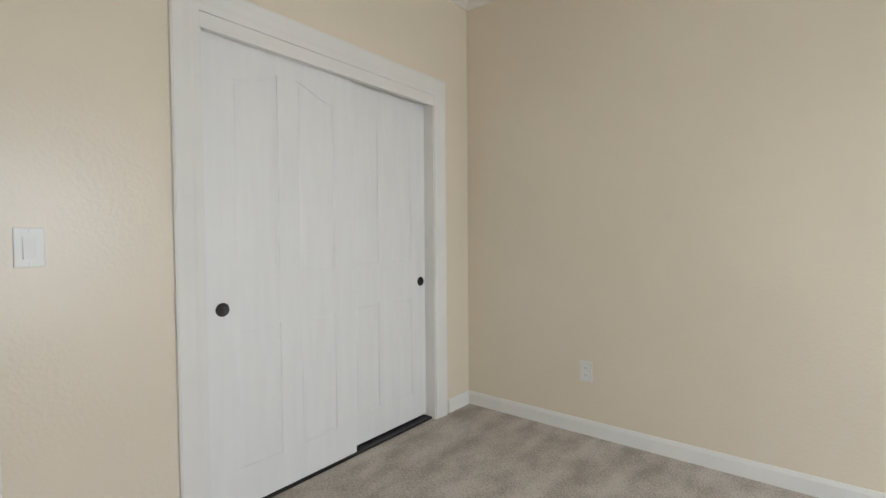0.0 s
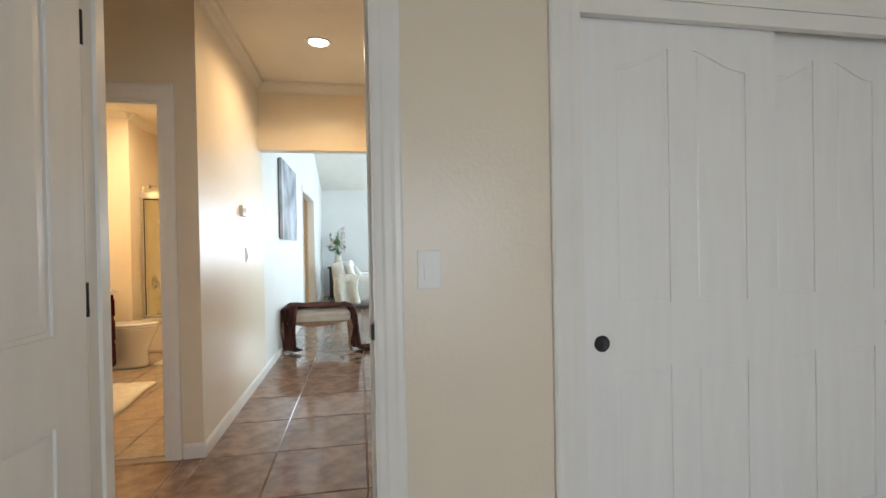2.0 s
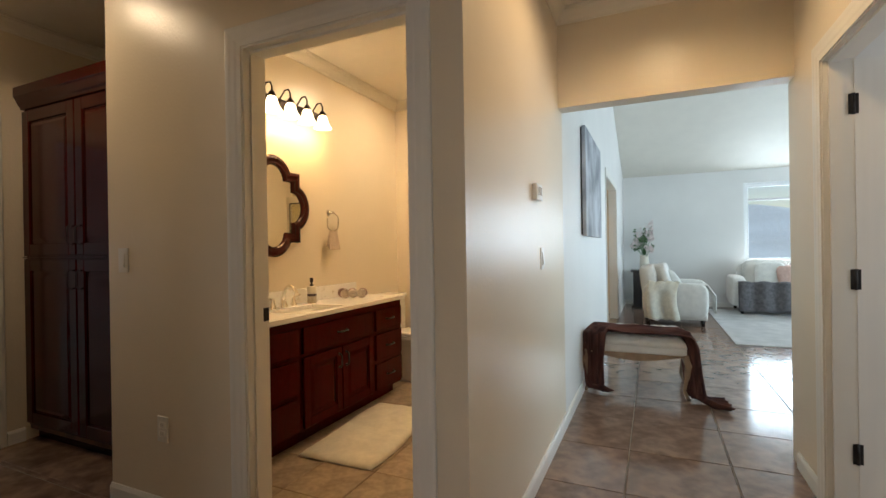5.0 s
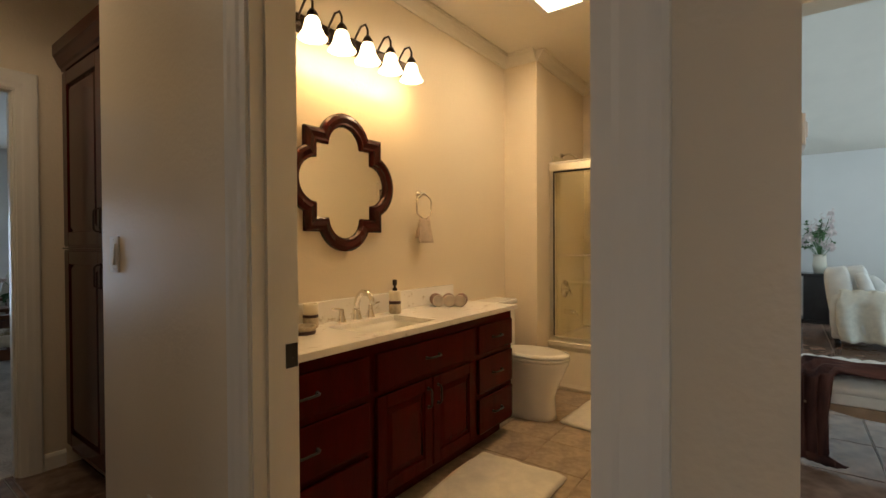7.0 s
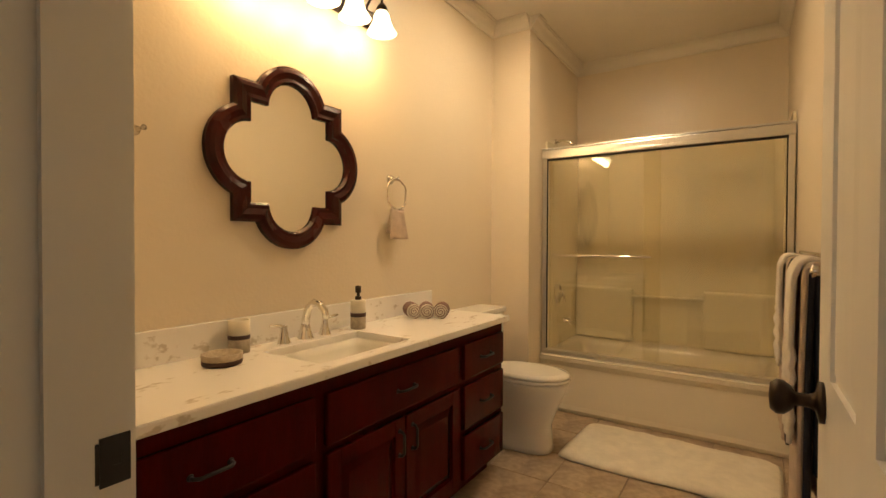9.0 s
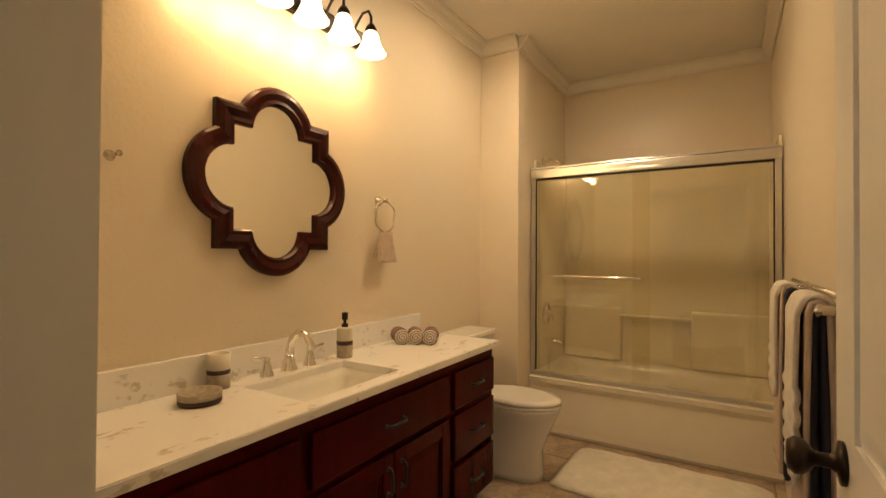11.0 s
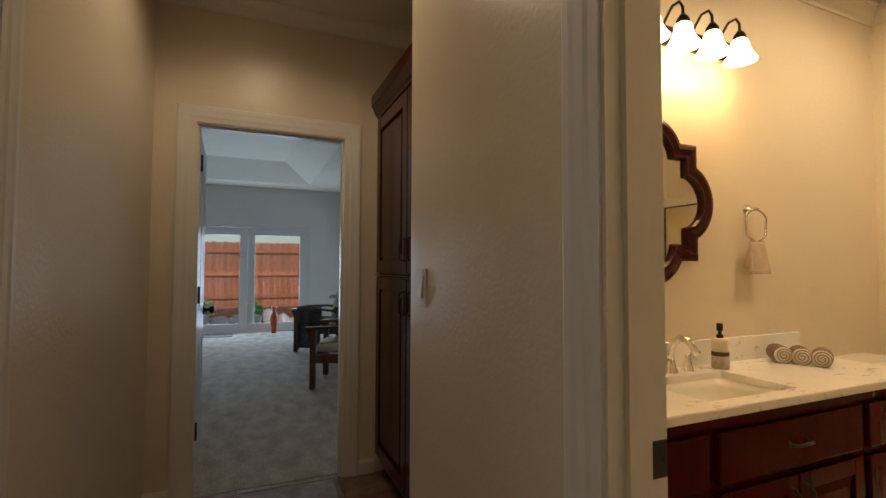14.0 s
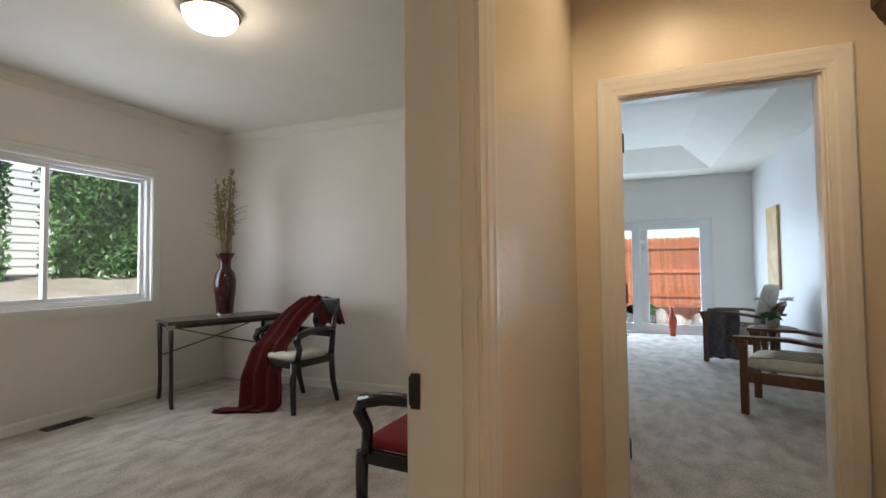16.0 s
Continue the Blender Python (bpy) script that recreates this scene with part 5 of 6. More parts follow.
bath_rug(pose(-4.35, -1.99, 0, 0, 0, 2), 0.98, 0.52, "cream fluffy bath rug in front of the vanity")
bath_rug(pose(-5.79, -1.56, 0, 0, 0, 88), 1.04, 0.60, "cream fluffy bath rug beside the tub")

tbm = thing("towel_bar", pose(-4.85, YBR, 1.14), "brushed nickel double towel bar on the wall", "towel bar")
for y, z in ((-0.085, 0.0), (-0.045, 0.03)):
    part("bar", tube(bmesh.new(), [(-0.47, y, z), (0.47, y, z)], 0.008, 10), NICKEL, tbm)
for s in (-1, 1):
    part("post", lathe(bmesh.new(), [(0, 0), (0.026, 0), (0.024, 0.006), (0.012, 0.012), (0.011, 0.08), (0.016, 0.094), (0, 0.10)], 16, m=pose(s * 0.47, 0, 0, 90)), NICKEL, tbm)


def fold_over(w, front, back, gap, ridges, wob):
    """A towel folded over a bar: straight falls in front and behind, with woven ridges near its hem."""
    def fn(u, v):
        s = v * 2 - 1
        ln = front if s < 0 else back
        d = abs(s) * (ln + gap)
        z = -max(0, d - gap * 0.6)
        y = math.copysign(gap * math.sin(min(1, d / (gap * 1.4)) * math.pi / 2), s)
        x = (u - 0.5) * w + 0.008 * math.sin(z * 7 + wob) + 0.006 * math.sin(u * 6.3) * abs(s)
        puff = 0.007 * abs(math.sin(z * 62)) if ridges and ln * 0.50 < -z < ln * 0.97 else 0
        y += math.copysign(puff + 0.007 * math.sin(u * 8 + wob) * min(1, d * 4), s)
        return (x, y, z + (gap * 0.5 * math.cos(min(1, d / gap) * math.pi / 2)))
    return fn


for x, mat, w, front, back, gap, ridges, lab in ((-5.17, TOWEL_T, 0.27, 0.64, 0.55, 0.022, False, "folded tan towel hanging on a bar"), (-5.16, TOWEL_W, 0.20, 0.37, 0.30, 0.040, True, "folded white towel laid over a tan towel"),
                                                (-4.93, TOWEL_N, 0.07, 0.60, 0.5, 0.020, False, "dark navy towel with a fringe on a bar"), (-4.56, TOWEL_T, 0.30, 0.74, 0.6, 0.024, False, "folded tan towel hanging on a bar"),
                                                (-4.55, TOWEL_W, 0.22, 0.43, 0.36, 0.044, True, "folded white towel laid over a tan towel"), (-4.43, TOWEL_N, 0.05, 0.70, 0.5, 0.012, False, "dark navy towel with a fringe on a bar")):
    solid("bath_towel", sheet(fold_over(w, front, back, gap, ridges, x * 9), 14, 90, 0.012), mat, lab, "towel", pose(x, YBR - 0.085, 1.15), "towels on the bar")

# ---- office ----
dk = thing("console_desk", pose(1.11, -5.072, 0, 0, 0, -114.85), "narrow console desk with a dark top and curved iron legs", "desk")
# local x runs along the front, local y to the back
part("top", box(-0.52, 0.52, 0.0, 0.46, 0.735, 0.765, 0.006), SLATE, dk)
part("apron_rail", box(-0.50, 0.50, 0.015, 0.045, 0.70, 0.735), IRON, dk)
part("apron_rail", box(-0.50, 0.50, 0.415, 0.445, 0.70, 0.735), IRON, dk)
for sx in (-1, 1):
    for y in (0.03, 0.43):
        o = -0.05 if y < 0.2 else 0.02
        part("leg", tube(bmesh.new(), [(sx * 0.49, y, 0.72), (sx * 0.485, y + 0.01, 0.5), (sx * 0.48, y + 0.012, 0.25), (sx * 0.485, y, 0.08), (sx * 0.49, y + o, 0.018)], [0.022, 0.018, 0.017, 0.018, 0.017], 10), IRON, dk)
    part("corner_bracket", box(sx * 0.49 - 0.03, sx * 0.49 + 0.03, 0.005, 0.06, 0.69, 0.734, 0.008), NICKEL, dk)
for a, b in (((-0.48, 0.42, 0.70), (0.48, 0.42, 0.42)), ((0.48, 0.42, 0.70), (-0.48, 0.42, 0.42))):
    part("cross_brace", tube(bmesh.new(), [a, ((a[0] + b[0]) / 2, 0.42, 0.55), b], 0.006, 6), IRON, dk)

vs = thing("floor_vase", pose(1.352, -5.234, 0.765), "tall oxblood red glazed vase with gold decoration", "vase")
part("body", lathe(bmesh.new(), [(0, 0), (0.075, 0), (0.08, 0.015), (0.078, 0.03), (0.085, 0.12), (0.10, 0.24), (0.104, 0.34), (0.088, 0.42), (0.055, 0.465), (0.052, 0.49), (0.056, 0.55), (0.085, 0.60), (0.092, 0.615), (0.08, 0.615), (0.045, 0.55), (0, 0.53)], 28), RED_GLAZE, vs)
part("foot_ring", lathe(bmesh.new(), [(0.076, 0.0), (0.083, 0.0), (0.083, 0.014), (0.076, 0.014)], 28), NICKEL, vs)
tw = thing("dried_twigs", pose(1.352, -5.234, 0.765 + 0.55), "tall dried twigs and grasses", "twigs")
rng = random.Random(9)
for k in range(34):
    a, l, sp_ = rng.uniform(0, 6.28), rng.uniform(0.40, 0.92), rng.uniform(0.01, 0.085)
    pts = [(0.03 * math.cos(a), 0.03 * math.sin(a), 0)]
    for j in range(1, 6):
        u = j / 5
        pts.append((0.03 * math.cos(a) + sp_ * u * math.cos(a + u) + rng.uniform(-0.012, 0.012), 0.03 * math.sin(a) + sp_ * u * math.sin(a + u) + rng.uniform(-0.012, 0.012), l * u))
    bm = tube(bmesh.new(), pts, [0.0045, 0.004, 0.0036, 0.003, 0.0026, 0.0018], 5)
    q = Vector(pts[rng.choice((2, 3, 4))])
    d2 = Vector((math.cos(a), math.sin(a), 0.4)) * rng.uniform(0.05, 0.18)
    tube(bm, [q, q + d2 * 0.5 + Vector((0, 0, 0.02)), q + d2], [0.0028, 0.0022, 0.0014], 4)
    clump(bm, (pts[-1][0], pts[-1][1], pts[-1][2] - 0.1), (0.018, 0.018, 0.12), 14, rng, 0.022)
    part("twig", bm, TWIG, tw)
for a, z in ((2.6, 0.80), (2.9, 0.62), (-0.2, 0.42)):
    part("twig", tube(bmesh.new(), [(0, 0, z - 0.2), (0.1 * math.cos(a), 0.1 * math.sin(a), z - 0.02), (0.26 * math.cos(a), 0.26 * math.sin(a), z + 0.01)], [0.004, 0.003, 0.0018], 5), TWIG, tw)


def armchair(m, seat_mat, label):
    """A black lacquer open armchair; it faces local +y."""
    c = thing("armchair", m, label, "chair", "black armchairs")
    for sx in (-1, 1):
        part("front_leg", tube(bmesh.new(), [(sx * 0.25, 0.22, 0.001), (sx * 0.245, 0.225, 0.22), (sx * 0.25, 0.22, 0.43)], [0.022, 0.026, 0.030], 10), LACQUER, c)
        part("back_leg", tube(bmesh.new(), [(sx * 0.235, -0.285, 0.001), (sx * 0.235, -0.23, 0.2), (sx * 0.235, -0.21, 0.44), (sx * 0.235, -0.235, 0.68), (sx * 0.235, -0.285, 0.92)], [0.021, 0.026, 0.029, 0.026, 0.024], 10), LACQUER, c)
        part("arm", tube(bmesh.new(), [(sx * 0.24, -0.235, 0.66), (sx * 0.275, -0.10, 0.685), (sx * 0.285, 0.08, 0.68), (sx * 0.28, 0.19, 0.655), (sx * 0.275, 0.215, 0.61), (sx * 0.27, 0.175, 0.54), (sx * 0.255, 0.19, 0.43)], [0.022, 0.026, 0.03, 0.032, 0.03, 0.025, 0.026], 10), LACQUER, c)
        part("side_rail", box(sx * 0.245 - 0.014, sx * 0.245 + 0.014, -0.21, 0.21, 0.38, 0.44, 0.004), LACQUER, c)
    part("front_rail", box(-0.235, 0.235, 0.20, 0.235, 0.38, 0.44, 0.005), LACQUER, c)
    part("back_rail", box(-0.225, 0.225, -0.225, -0.195, 0.38, 0.44, 0.005), LACQUER, c)
    part("crest_rail", box(-0.255, 0.255, -0.305, -0.262, 0.79, 0.94, 0.012, 3), LACQUER, c)
    part("mid_rail", box(-0.225, 0.225, -0.258, -0.230, 0.585, 0.66, 0.006), LACQUER, c)
    part("splat", prism(bmesh.new(), [(-0.05, 0.66), (0.05, 0.66), (0.075, 0.72), (0.05, 0.81), (-0.05, 0.81), (-0.075, 0.72)], -0.28, -0.258, "xz", 0.003), LACQUER, c)
    part("seat", cushion(bmesh.new(), -0.235, 0.235, -0.20, 0.225, 0.425, 0.495), seat_mat, c, "padded seat")
    return c


armchair(pose(0.415, -5.152, 0, 0, 0, -11.85), CREAM_SEAT, "black lacquer open armchair with a cream seat")
armchair(pose(-1.536, -3.729, 0, 0, 0, -94.85), RED_SEAT, "black lacquer open armchair with a red seat")


def drape(u, v):
    """A throw that lies over the chair back, falls over an arm and spills on the carpet."""
    way = [(0.183, -5.401, 0.7), (0.281, -5.431, 0.9), (0.383, -5.401, 0.955), (0.46, -5.30, 0.86), (0.515, -5.18, 0.74), (0.54, -5.08, 0.62), (0.555, -4.985, 0.545), (0.565, -4.88, 0.32), (0.565, -4.865, 0.06), (0.61, -4.82, 0.025), (0.76, -4.78, 0.022)]
    s = v * (len(way) - 1)
    i = min(int(s), len(way) - 2)
    f = s - i
    f = f * f * (3 - 2 * f) * 0.4 + f * 0.6
    p = Vector(way[i]).lerp(Vector(way[i + 1]), f)
    wd = 0.22 + 0.22 * v
    q = (u - 0.5) * wd
    ripple = 0.030 * math.sin(u * 21 + v * 3) * (0.3 + v)
    return (p.x + q * 0.9 + ripple * 0.3, p.y + q * 0.38 + ripple, max(0.014, p.z + 0.012 + 0.012 * math.sin(u * 19) - 0.05 * abs(u - 0.5)))


solid("red_throw", sheet(drape, 26, 60, 0.008), RED_CLOTH, "dark red throw draped over a chair onto the carpet", "throw blanket")
ve = thing("floor_vent", pose(1.79, -4.094, 0), "dark metal floor register in the carpet", "floor vent")
part("frame", box(-0.06, 0.06, -0.17, 0.17, 0.001, 0.006, 0.002), IRON, ve)
for k in range(14):
    part("louver", box(-0.048, 0.048, -0.150 + k * 0.0225, -0.142 + k * 0.0225, 0.006, 0.009), BLACK, ve)

# ---- main bedroom ----


def mission_chair(m, throw=False, label="brown oak slatted armchair with a striped seat cushion"):
    c = thing("mission_armchair", m, label, "armchair", "oak armchairs")
    for sx in (-1, 1):
        for y in (0.30, -0.32):
            part("leg", box(sx * 0.31 - 0.028, sx * 0.31 + 0.028, y - 0.028, y + 0.028, 0.003, 0.60 if y > 0 else 0.56, 0.005), OAK, c)
        part("arm", prism(bmesh.new(), [(-0.42, 0.565), (-0.42, 0.59), (0.0, 0.64), (0.37, 0.628), (0.37, 0.603), (0.0, 0.612)], sx * 0.31 - 0.05, sx * 0.31 + 0.05, "yz", 0.003), OAK, c)
        part("side_rail", box(sx * 0.31 - 0.012, sx * 0.31 + 0.012, -0.30, 0.28, 0.26, 0.35, 0.004), OAK, c)
        part("bracket", prism(bmesh.new(), [(0.33, 0.50), (0.33, 0.60), (0.36, 0.60)], sx * 0.31 - 0.015, sx * 0.31 + 0.015, "yz"), OAK, c)
        part("back_post", tube(bmesh.new(), [(sx * 0.265, -0.25, 0.30), (sx * 0.265, -0.42, 0.72)], 0.02, 8), OAK, c)
    part("front_rail", box(-0.282, 0.282, 0.285, 0.315, 0.24, 0.35, 0.004), OAK, c)
    part("back_rail", box(-0.282, 0.282, -0.335, -0.305, 0.26, 0.35, 0.004), OAK, c)
    part("crest_rail", tube(bmesh.new(), [(-0.30, -0.41, 0.70), (-0.15, -0.435, 0.735), (0.15, -0.435, 0.735), (0.30, -0.41, 0.70)], 0.024, 10), OAK, c)
    for k in range(9):
        x = -0.22 + k * 0.055
        part("back_slat", tube(bmesh.new(), [(x, -0.275, 0.35), (x, -0.42, 0.70)], 0.009, 6), OAK, c)
    part("seat_cushion", cushion(bmesh.new(), -0.275, 0.275, -0.27, 0.30, 0.345, 0.46), CREAM_SEAT, c, "cream striped cushion")
    bm = bmesh.new()
    for k in range(8):
        x = -0.24 + k * 0.066
        tube(bm, [(x, 0.285, 0.37), (x, 0.293, 0.40), (x, 0.27, 0.446), (x, 0.1, 0.462), (x, -0.2, 0.461)], 0.004, 5)
    part("stripes", bm, TWIG, c)
    part("back_cushion", cushion(bmesh.new(), -0.26, 0.26, -0.06, 0.06, -0.23, 0.27, m=pose(0, -0.28, 0.70, 14)), CREAM_SEAT, c, "cream back cushion")
    return c


mission_chair(pose(-3.649, -6.347, 0.002, 0, 0, -110.85))
mission_chair(pose(-3.697, -8.517, 0.002, 0, 0, -114.85))
solid("dark_throw", sheet(lambda u, v: (-3.465 + 0.34 * (u - 0.5) + 0.01 * math.sin(v * 9), -8.278 + (0.05 + 0.035 * math.sin(u * 14)) * (1 if v > 0.5 else -1) * min(1, 6 * abs(v - 0.5)), 0.66 - 1.2 * abs(v - 0.5) * (1 if v > 0.5 else 0.4) + 0.012), 20, 30, 0.008), GREY_CLOTH, "dark grey throw over a chair arm", "throw blanket")
st = thing("side_table", pose(-3.787, -7.511, 0.002), "small round dark wood side table", "side table")
part("top", lathe(bmesh.new(), [(0, 0.53), (0.21, 0.53), (0.215, 0.54), (0.21, 0.555), (0, 0.555)], 24), OAK, st)
part("stem", lathe(bmesh.new(), [(0, 0.02), (0.14, 0.02), (0.13, 0.04), (0.03, 0.07), (0.025, 0.45), (0.06, 0.53), (0, 0.53)], 18), OAK, st)
orc = thing("potted_orchid", pose(-3.787, -7.511, 0.557), "white potted orchid with arching stems", "plant")
part("pot", lathe(bmesh.new(), [(0, 0), (0.05, 0), (0.062, 0.09), (0.066, 0.10), (0.058, 0.10), (0.05, 0.08), (0, 0.08)], 18), CERAMIC, orc)
for sx in (-1, 1):
    part("stem", tube(bmesh.new(), [(0, 0, 0.08), (0.02 * sx, 0.02, 0.2), (0.08 * sx, 0.04, 0.29), (0.17 * sx, 0.05, 0.30)], 0.003, 5), LEAF, orc)
    bm = bmesh.new()
    clump(bm, (0.12 * sx, 0.045, 0.295), (0.07, 0.03, 0.02), 26, rng, 0.03)
    part("flowers", bm, PETAL, orc)
bm = bmesh.new()
clump(bm, (0, 0, 0.11), (0.09, 0.09, 0.03), 26, rng, 0.07)
part("leaves", bm, LEAF, orc)
rv = thing("red_floor_vase", pose(-3.095, -10.5, 0.002), "slender red ceramic floor vase", "vase")
part("body", lathe(bmesh.new(), [(0, 0), (0.045, 0), (0.04, 0.03), (0.05, 0.12), (0.072, 0.24), (0.066, 0.32), (0.032, 0.38), (0.026, 0.42), (0.05, 0.49), (0.044, 0.49), (0.02, 0.42), (0, 0.40)], 24), material("coral_red_glaze", (0.50, 0.07, 0.03), 0.25, var=0.2), rv)
solid("wall_art", box(-4.338, -4.305, -9.77, -9.26, 0.86, 2.02, 0.004), PAPER, "tall amber wall art panel", "wall art")
solid("door_mat", box(-2.4, -1.7, -10.65, -10.28, 0.003, 0.014, 0.004), BROWN, "dark door mat inside the sliding door", "mat")

# ---- hall bench and living room ----
be = thing("tufted_bench", pose(-6.10, -0.44, 0), "cream tufted bench with carved cabriole legs", "bench")
HX, HY = 0.30, 0.385


def tuft(u, v):
    x, y = (u - 0.5) * 2 * HX, (v - 0.5) * 2 * HY
    e = min(1, 7 * min(u, 1 - u, v, 1 - v) ** 0.7)
    k = abs(math.sin((x + y) * 21)) * abs(math.sin((x - y) * 21))
    return (x, y, 0.40 + 0.075 * e + 0.022 * k ** 0.5 * e)


part("seat", sheet(tuft, 46, 60, 0.02), WHITE_CLOTH, be, "buttoned cream upholstery")
part("seat_base", box(-HX + 0.004, HX - 0.004, -HY + 0.004, HY - 0.004, 0.335, 0.405, 0.02, 3), WHITE_CLOTH, be)
bm = bmesh.new()
for s in (-1, 1):
    pts = [(-HX, 0.34)] + [(HX * k / 8, 0.295 + 0.03 * (abs(k) / 8) ** 2 - 0.012 * math.cos(k * 0.39)) for k in range(-8, 9)] + [(HX, 0.34)]
    prism(bm, pts, s * HY - 0.012, s * HY + 0.012, "xz")
    pts = [(-HY, 0.34)] + [(HY * k / 8, 0.295 + 0.03 * (abs(k) / 8) ** 2 - 0.012 * math.cos(k * 0.39)) for k in range(-8, 9)] + [(HY, 0.34)]
    prism(bm, pts, s * HX - 0.012, s * HX + 0.012, "yz")
part("apron", bm, BENCH_WOOD, be)
for sx in (-1, 1):
    for sy in (-1, 1):
        X, Y = sx * (HX - 0.02), sy * (HY - 0.02)
        part("leg", tube(bmesh.new(), [(X, Y, 0.34), (X + sx * 0.025, Y + sy * 0.025, 0.27), (X + sx * 0.012, Y + sy * 0.012, 0.16), (X - sx * 0.006, Y - sy * 0.006, 0.07), (X + sx * 0.012, Y + sy * 0.012, 0.022), (X + sx * 0.024, Y + sy * 0.024, 0.002)], [0.030, 0.029, 0.020, 0.014, 0.015, 0.018], 10), BENCH_WOOD, be)


FOLDS = [((-5.76, -0.70, 0.03), (0.06, 0.20)), ((-5.77, -0.755, 0.05), (0.03, 0.15)), ((-5.775, -0.765, 0.28), (0.03, 0.17)), ((-5.78, -0.755, 0.485), (0.04, 0.20)), ((-5.86, -0.70, 0.535), (0.24, 0.14)),
         ((-5.88, -0.45, 0.53), (0.24, 0.06)), ((-5.89, -0.20, 0.53), (0.26, 0.06)), ((-5.86, -0.075, 0.525), (0.24, 0.10)), ((-5.81, -0.035, 0.42), (0.12, 0.12)), ((-5.79, -0.02, 0.22), (0.08, 0.12)), ((-5.77, 0.0, 0.05), (0.10, 0.12)), ((-5.72, 0.09, 0.035), (0.20, 0.06)), ((-5.70, 0.20, 0.03), (0.22, 0.04))]


def bench_throw(u, v):
    """Hangs in front of the seat beside the wall, lies in folds along the seat, and falls onto the tiles at the other end."""
    q = v * (len(FOLDS) - 1)
    i = min(int(q), len(FOLDS) - 2)
    f = q - i
    (a, wa), (b, wb) = FOLDS[i], FOLDS[i + 1]
    c = Vector(a).lerp(Vector(b), f)
    w = (wa[0] + (wb[0] - wa[0]) * f, wa[1] + (wb[1] - wa[1]) * f)
    fold = math.sin(u * 20 + v * 7)
    flat = c.z > 0.5 or c.z < 0.06
    x, y = c.x + w[0] * (u - 0.5), c.y + w[1] * (u - 0.5)
    z = c.z + (0.017 * fold + 0.008 * math.sin(u * 37 - v * 31) if flat else 0.01 * math.sin(u * 9))
    return (x + (0 if flat else 0.016 * fold), max(-0.835, y + (0 if c.z > 0.5 else 0.008 * fold)), max(0.016, z))


solid("brown_throw", sheet(bench_throw, 26, 96, 0.008), BROWN_THROW, "brown and cream woven throw draped across a bench", "throw blanket")

pa = thing("wall_painting", pose(-6.43, YH, 1.775), "large abstract grey canvas on the wall", "painting")
part("canvas", box(-0.62, 0.62, 0.012, 0.045, -0.47, 0.47, 0.003), CANVAS, pa)
part("stretcher", box(-0.61, 0.61, 0.001, 0.012, -0.46, 0.46), BLACK, pa)

solid("living_rug", box(-11.6, -8.25, 0.60, 3.8, 0.0, 0.012, 0.004), RUG_LIGHT, "pale grey woven area rug on tile", "rug")


def sofa(name, m, w, seats, label, category):
    """Upholstered seat facing local +y."""
    c = thing(name, m, label, category)
    part("base", box(-w / 2, w / 2, -0.44, 0.42, 0.09, 0.30, 0.03, 3), WHITE_CLOTH, c)
    for sx in (-1, 1):
        bm = cushion(bmesh.new(), sx * w / 2 - 0.11, sx * w / 2 + 0.11, -0.46, 0.44, 0.12, 0.64, 12, 0.3)
        part("arm", bm, WHITE_CLOTH, c)
        for y in (-0.38, 0.36):
            part("foot", lathe(bmesh.new(), [(0, 0.001), (0.024, 0.001), (0.032, 0.09), (0, 0.09)], 12, (sx * (w / 2 - 0.04), y, 0)), LACQUER, c)
    part("back", cushion(bmesh.new(), -w / 2 + 0.05, w / 2 - 0.05, -0.13, 0.13, -0.30, 0.34, 12, 0.3, m=pose(0, -0.36, 0.56, 8)), WHITE_CLOTH, c)
    sw = (w - 0.26) / seats
    for k in range(seats):
        x0 = -w / 2 + 0.13 + k * sw
        part("seat_cushion", cushion(bmesh.new(), x0, x0 + sw - 0.006, -0.25, 0.45, 0.29, 0.46, 12, 0.25), WHITE_CLOTH, c)
        part("back_cushion", cushion(bmesh.new(), x0, x0 + sw - 0.006, -0.10, 0.10, -0.24, 0.26, 12, 0.3, m=pose(0, -0.18, 0.66, 12)), WHITE_CLOTH, c)
    return c


sofa("white_armchair", pose(-10.0, 0.04, 0, 0, 0, -4), 1.0, 1, "large white upholstered armchair on the tile", "armchair")
sofa("white_sofa", pose(-11.45, 2.2, 0.012, 0, 0, -90), 2.3, 3, "white upholstered sofa under the window", "sofa")
for x, y, z, rx, rz, mat, lab in ((-9.80, -0.10, 0.64, 18, -6, WHITE_CLOTH, "white pillow"), (-10.0, 0.02, 0.60, 30, 10, WHITE_CLOTH, "white pillow"), (-11.35, 1.55, 0.66, 22, -100, WHITE_CLOTH, "white pillow"), (-11.30, 1.85, 0.62, 30, -75, BLUSH, "blush pillow"), (-11.30, 2.2, 0.62, 25, -95, WHITE_CLOTH, "white pillow")):
    bm = bmesh.new()
    cushion(bm, -0.23, 0.23, -0.07, 0.07, -0.23, 0.23, 10, 0.45)
    solid("throw_pillow", bm, mat, lab + " on white upholstery", "pillow", pose(x, y, z, rx, 0, rz), "throw pillows")
solid("cream_throw", sheet(lambda u, v: (-9.375 + 0.05 * math.sin(u * 9) * (v if v > 0.5 else 0) - 0.25 * max(0, 0.5 - v), -0.38 + 0.42 * u + 0.03 * math.sin(v * 7), 0.655 - 0.9 * max(0, v - 0.35) ** 1.1 + 0.01 * math.sin(u * 20)), 24, 24, 0.008), CREAM_SEAT, "cream knitted throw over the armchair", "throw blanket")
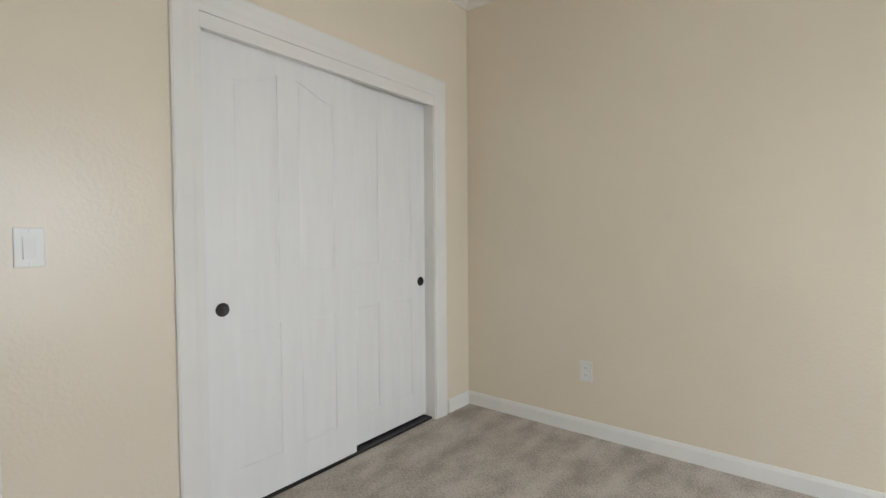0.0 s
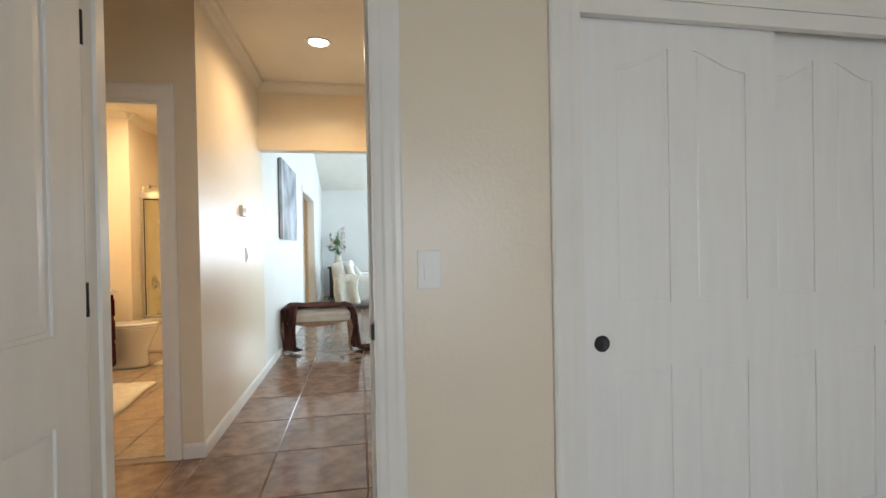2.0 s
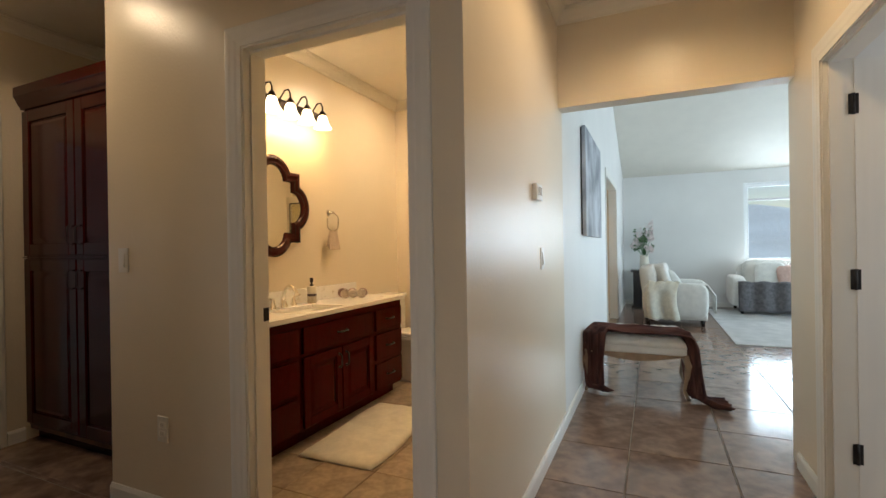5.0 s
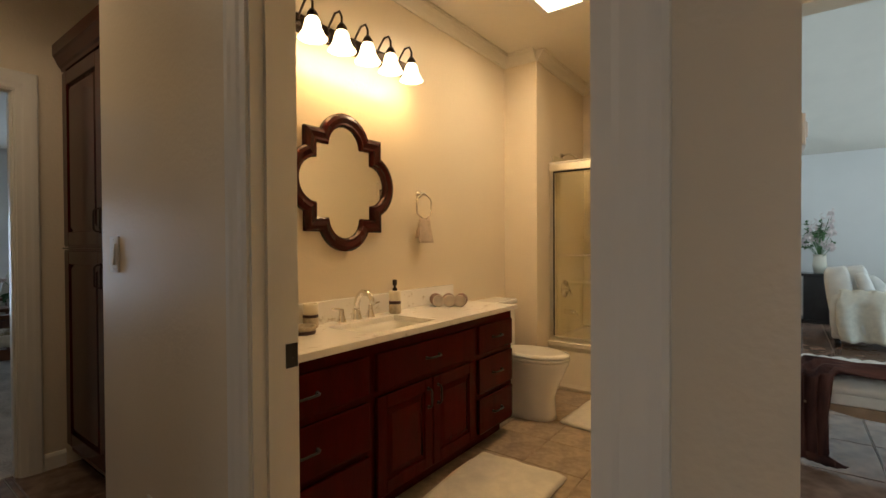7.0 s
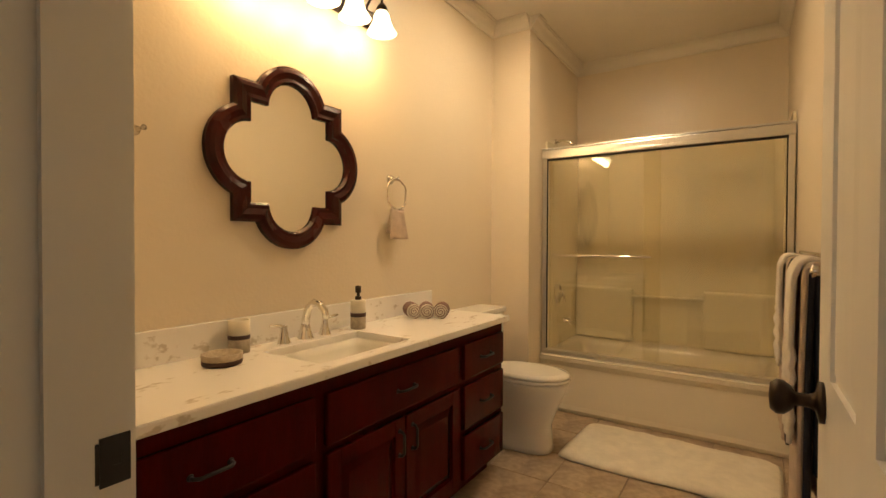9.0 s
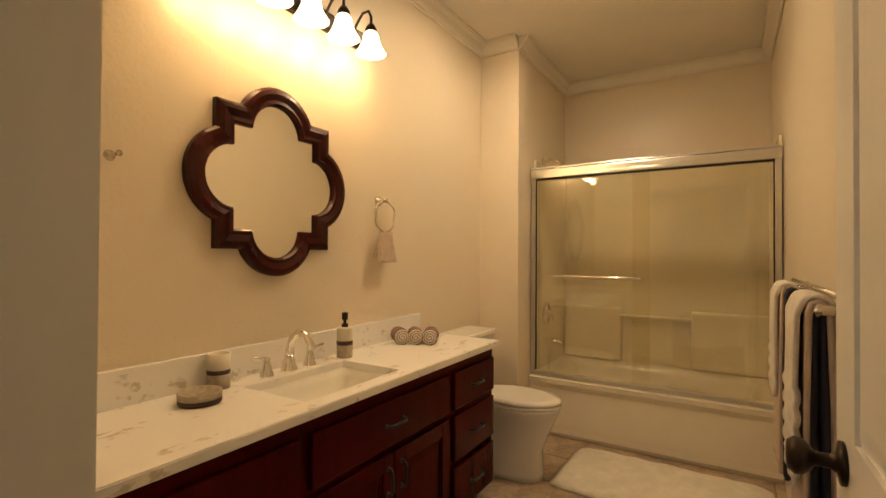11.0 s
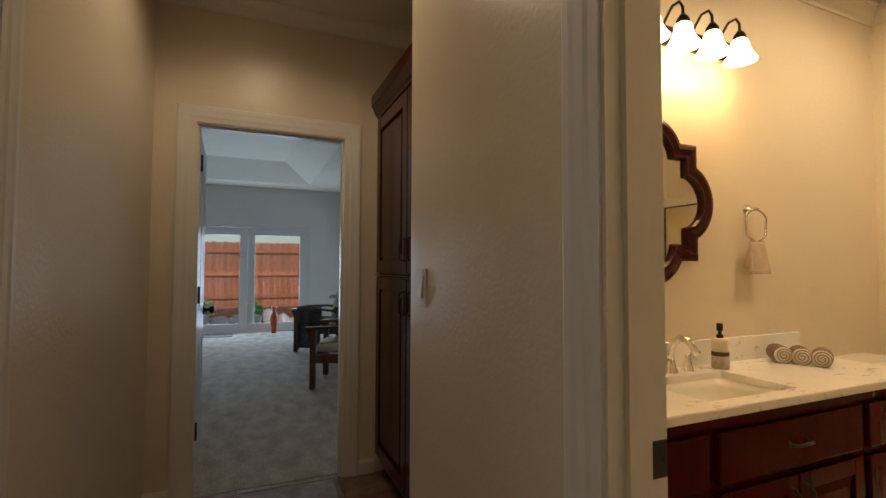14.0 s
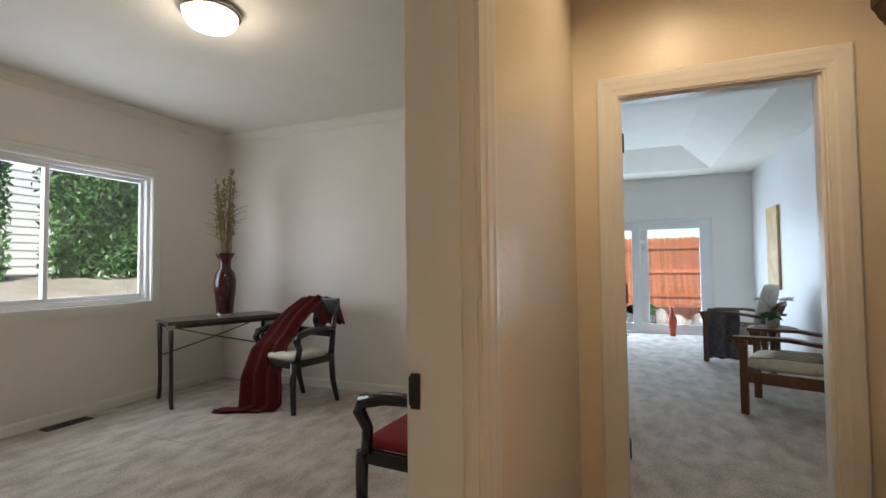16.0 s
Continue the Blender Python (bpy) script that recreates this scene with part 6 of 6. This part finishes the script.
solid("white_throw", sheet(lambda u, v: (-9.52 - 0.35 * u, 0.36 + 0.17 * min(1, v * 2) + 0.01 * math.sin(u * 20), 0.60 - 0.50 * max(0, v - 0.2) + 0.012 * math.sin(u * 22)), 20, 20, 0.008), WHITE_CLOTH, "white throw over the armchair front", "throw blanket")
solid("grey_throw", sheet(lambda u, v: (-10.94 + 0.03 * math.sin(u * 18) - 0.3 * max(0, 0.4 - v), 1.02 + 0.86 * u, 0.56 - 0.82 * max(0, v - 0.4) + 0.012 * math.sin(u * 18)), 26, 20, 0.008), GREY_CLOTH, "grey throw over the sofa seat", "throw blanket")
ped = thing("pedestal_table", pose(-11.55, -0.45, 0), "black square pedestal table in the corner", "table")
part("top", box(-0.24, 0.24, -0.24, 0.24, 0.70, 0.74, 0.008), LACQUER, ped)
part("body", box(-0.20, 0.20, -0.20, 0.20, 0.06, 0.70, 0.006), LACQUER, ped)
part("plinth", box(-0.23, 0.23, -0.23, 0.23, 0.001, 0.06, 0.008), LACQUER, ped)
fl = thing("flower_arrangement", pose(-11.55, -0.45, 0.741), "white vase of pale artificial flowers", "flowers")
part("vase", lathe(bmesh.new(), [(0, 0), (0.07, 0), (0.09, 0.12), (0.075, 0.24), (0.085, 0.28), (0.07, 0.28), (0, 0.2)], 20), CERAMIC, fl)
for k in range(26):
    a, r, z = rng.uniform(0, 6.28), rng.uniform(0.06, 0.24), rng.uniform(0.34, 0.86)
    bm = tube(bmesh.new(), [(0, 0, 0.22), (r * 0.4 * math.cos(a), r * 0.4 * math.sin(a), z * 0.7), (r * math.cos(a), r * math.sin(a), z)], 0.004, 5)
    part("stem", bm, LEAF, fl)
    bm = bmesh.new()
    clump(bm, (r * math.cos(a), r * math.sin(a), z), (0.075, 0.075, 0.06) if z < 0.62 else (0.02, 0.02, 0.13), 40 if z < 0.62 else 16, rng, 0.04)
    part("bloom" if k % 4 else "leaf_spray", bm, PETAL if k % 4 else LEAF, fl)

# ---- floor tiles, the pieces last ----


def tiles(parent, mat, x_line, y_line, px, py, x0, x1, y0, y1, gap=0.006):
    """Tiles with joints on the lines x_line + n px and y_line + n py, cut at the edges of the floor."""
    made = {}
    for i in range(math.floor((x0 - x_line) / px), math.ceil((x1 - x_line) / px)):
        for j in range(math.floor((y0 - y_line) / py), math.ceil((y1 - y_line) / py)):
            a0, a1 = max(x0, x_line + i * px + gap / 2), min(x1, x_line + (i + 1) * px - gap / 2)
            b0, b1 = max(y0, y_line + j * py + gap / 2), min(y1, y_line + (j + 1) * py - gap / 2)
            if a1 - a0 < 0.02 or b1 - b0 < 0.02:
                continue
            key = (round(a1 - a0, 3), round(b1 - b0, 3))
            if key not in made:
                bm = bmesh.new()
                w, h = key[0] / 2, key[1] / 2
                rs = [[bm.verts.new((sx * (w - q), sy * (h - q), z)) for sx, sy in ((-1, -1), (1, -1), (1, 1), (-1, 1))] for q, z in ((0, -0.008), (0, -0.003), (0.003, 0.0))]
                for a, b in zip(rs, rs[1:]):
                    for k in range(4):
                        bm.faces.new((a[k], a[(k + 1) % 4], b[(k + 1) % 4], b[k]))
                bm.faces.new(rs[-1])
                me = bpy.data.meshes.new("floor_tile")
                bm.to_mesh(me), bm.free(), me.materials.append(mat)
                made[key] = me
            t_rng = random.Random(i * 77 + j)
            piece("floor_tile", made[key], parent, Matrix.Translation(((a0 + a1) / 2, (b0 + b1) / 2, t_rng.uniform(-0.0006, 0.0004))) @ pose(0, 0, 0, t_rng.uniform(-0.06, 0.06), t_rng.uniform(-0.06, 0.06)))


tiles(floor_tiles, TILE, -3.64, -0.435, 0.525, 0.52, -12.07, XR - 0.064, YH, 5.4)
tiles(floor_pass, TILE, -3.64, -0.435, 0.525, 0.52, XB, XEO - 0.052, YM - 0.058, YH - 0.002)
tiles(floor_bath, TILE_BATH, -3.21, -2.70, 0.335, 0.335, -6.30, XB - 0.062, YV, YBR + 0.1, 0.004)
tiles(floor_niche, TILE, -3.64, -0.435, 0.525, 0.52, -3.95, XB - 0.003, YM - 0.058, -2.762)
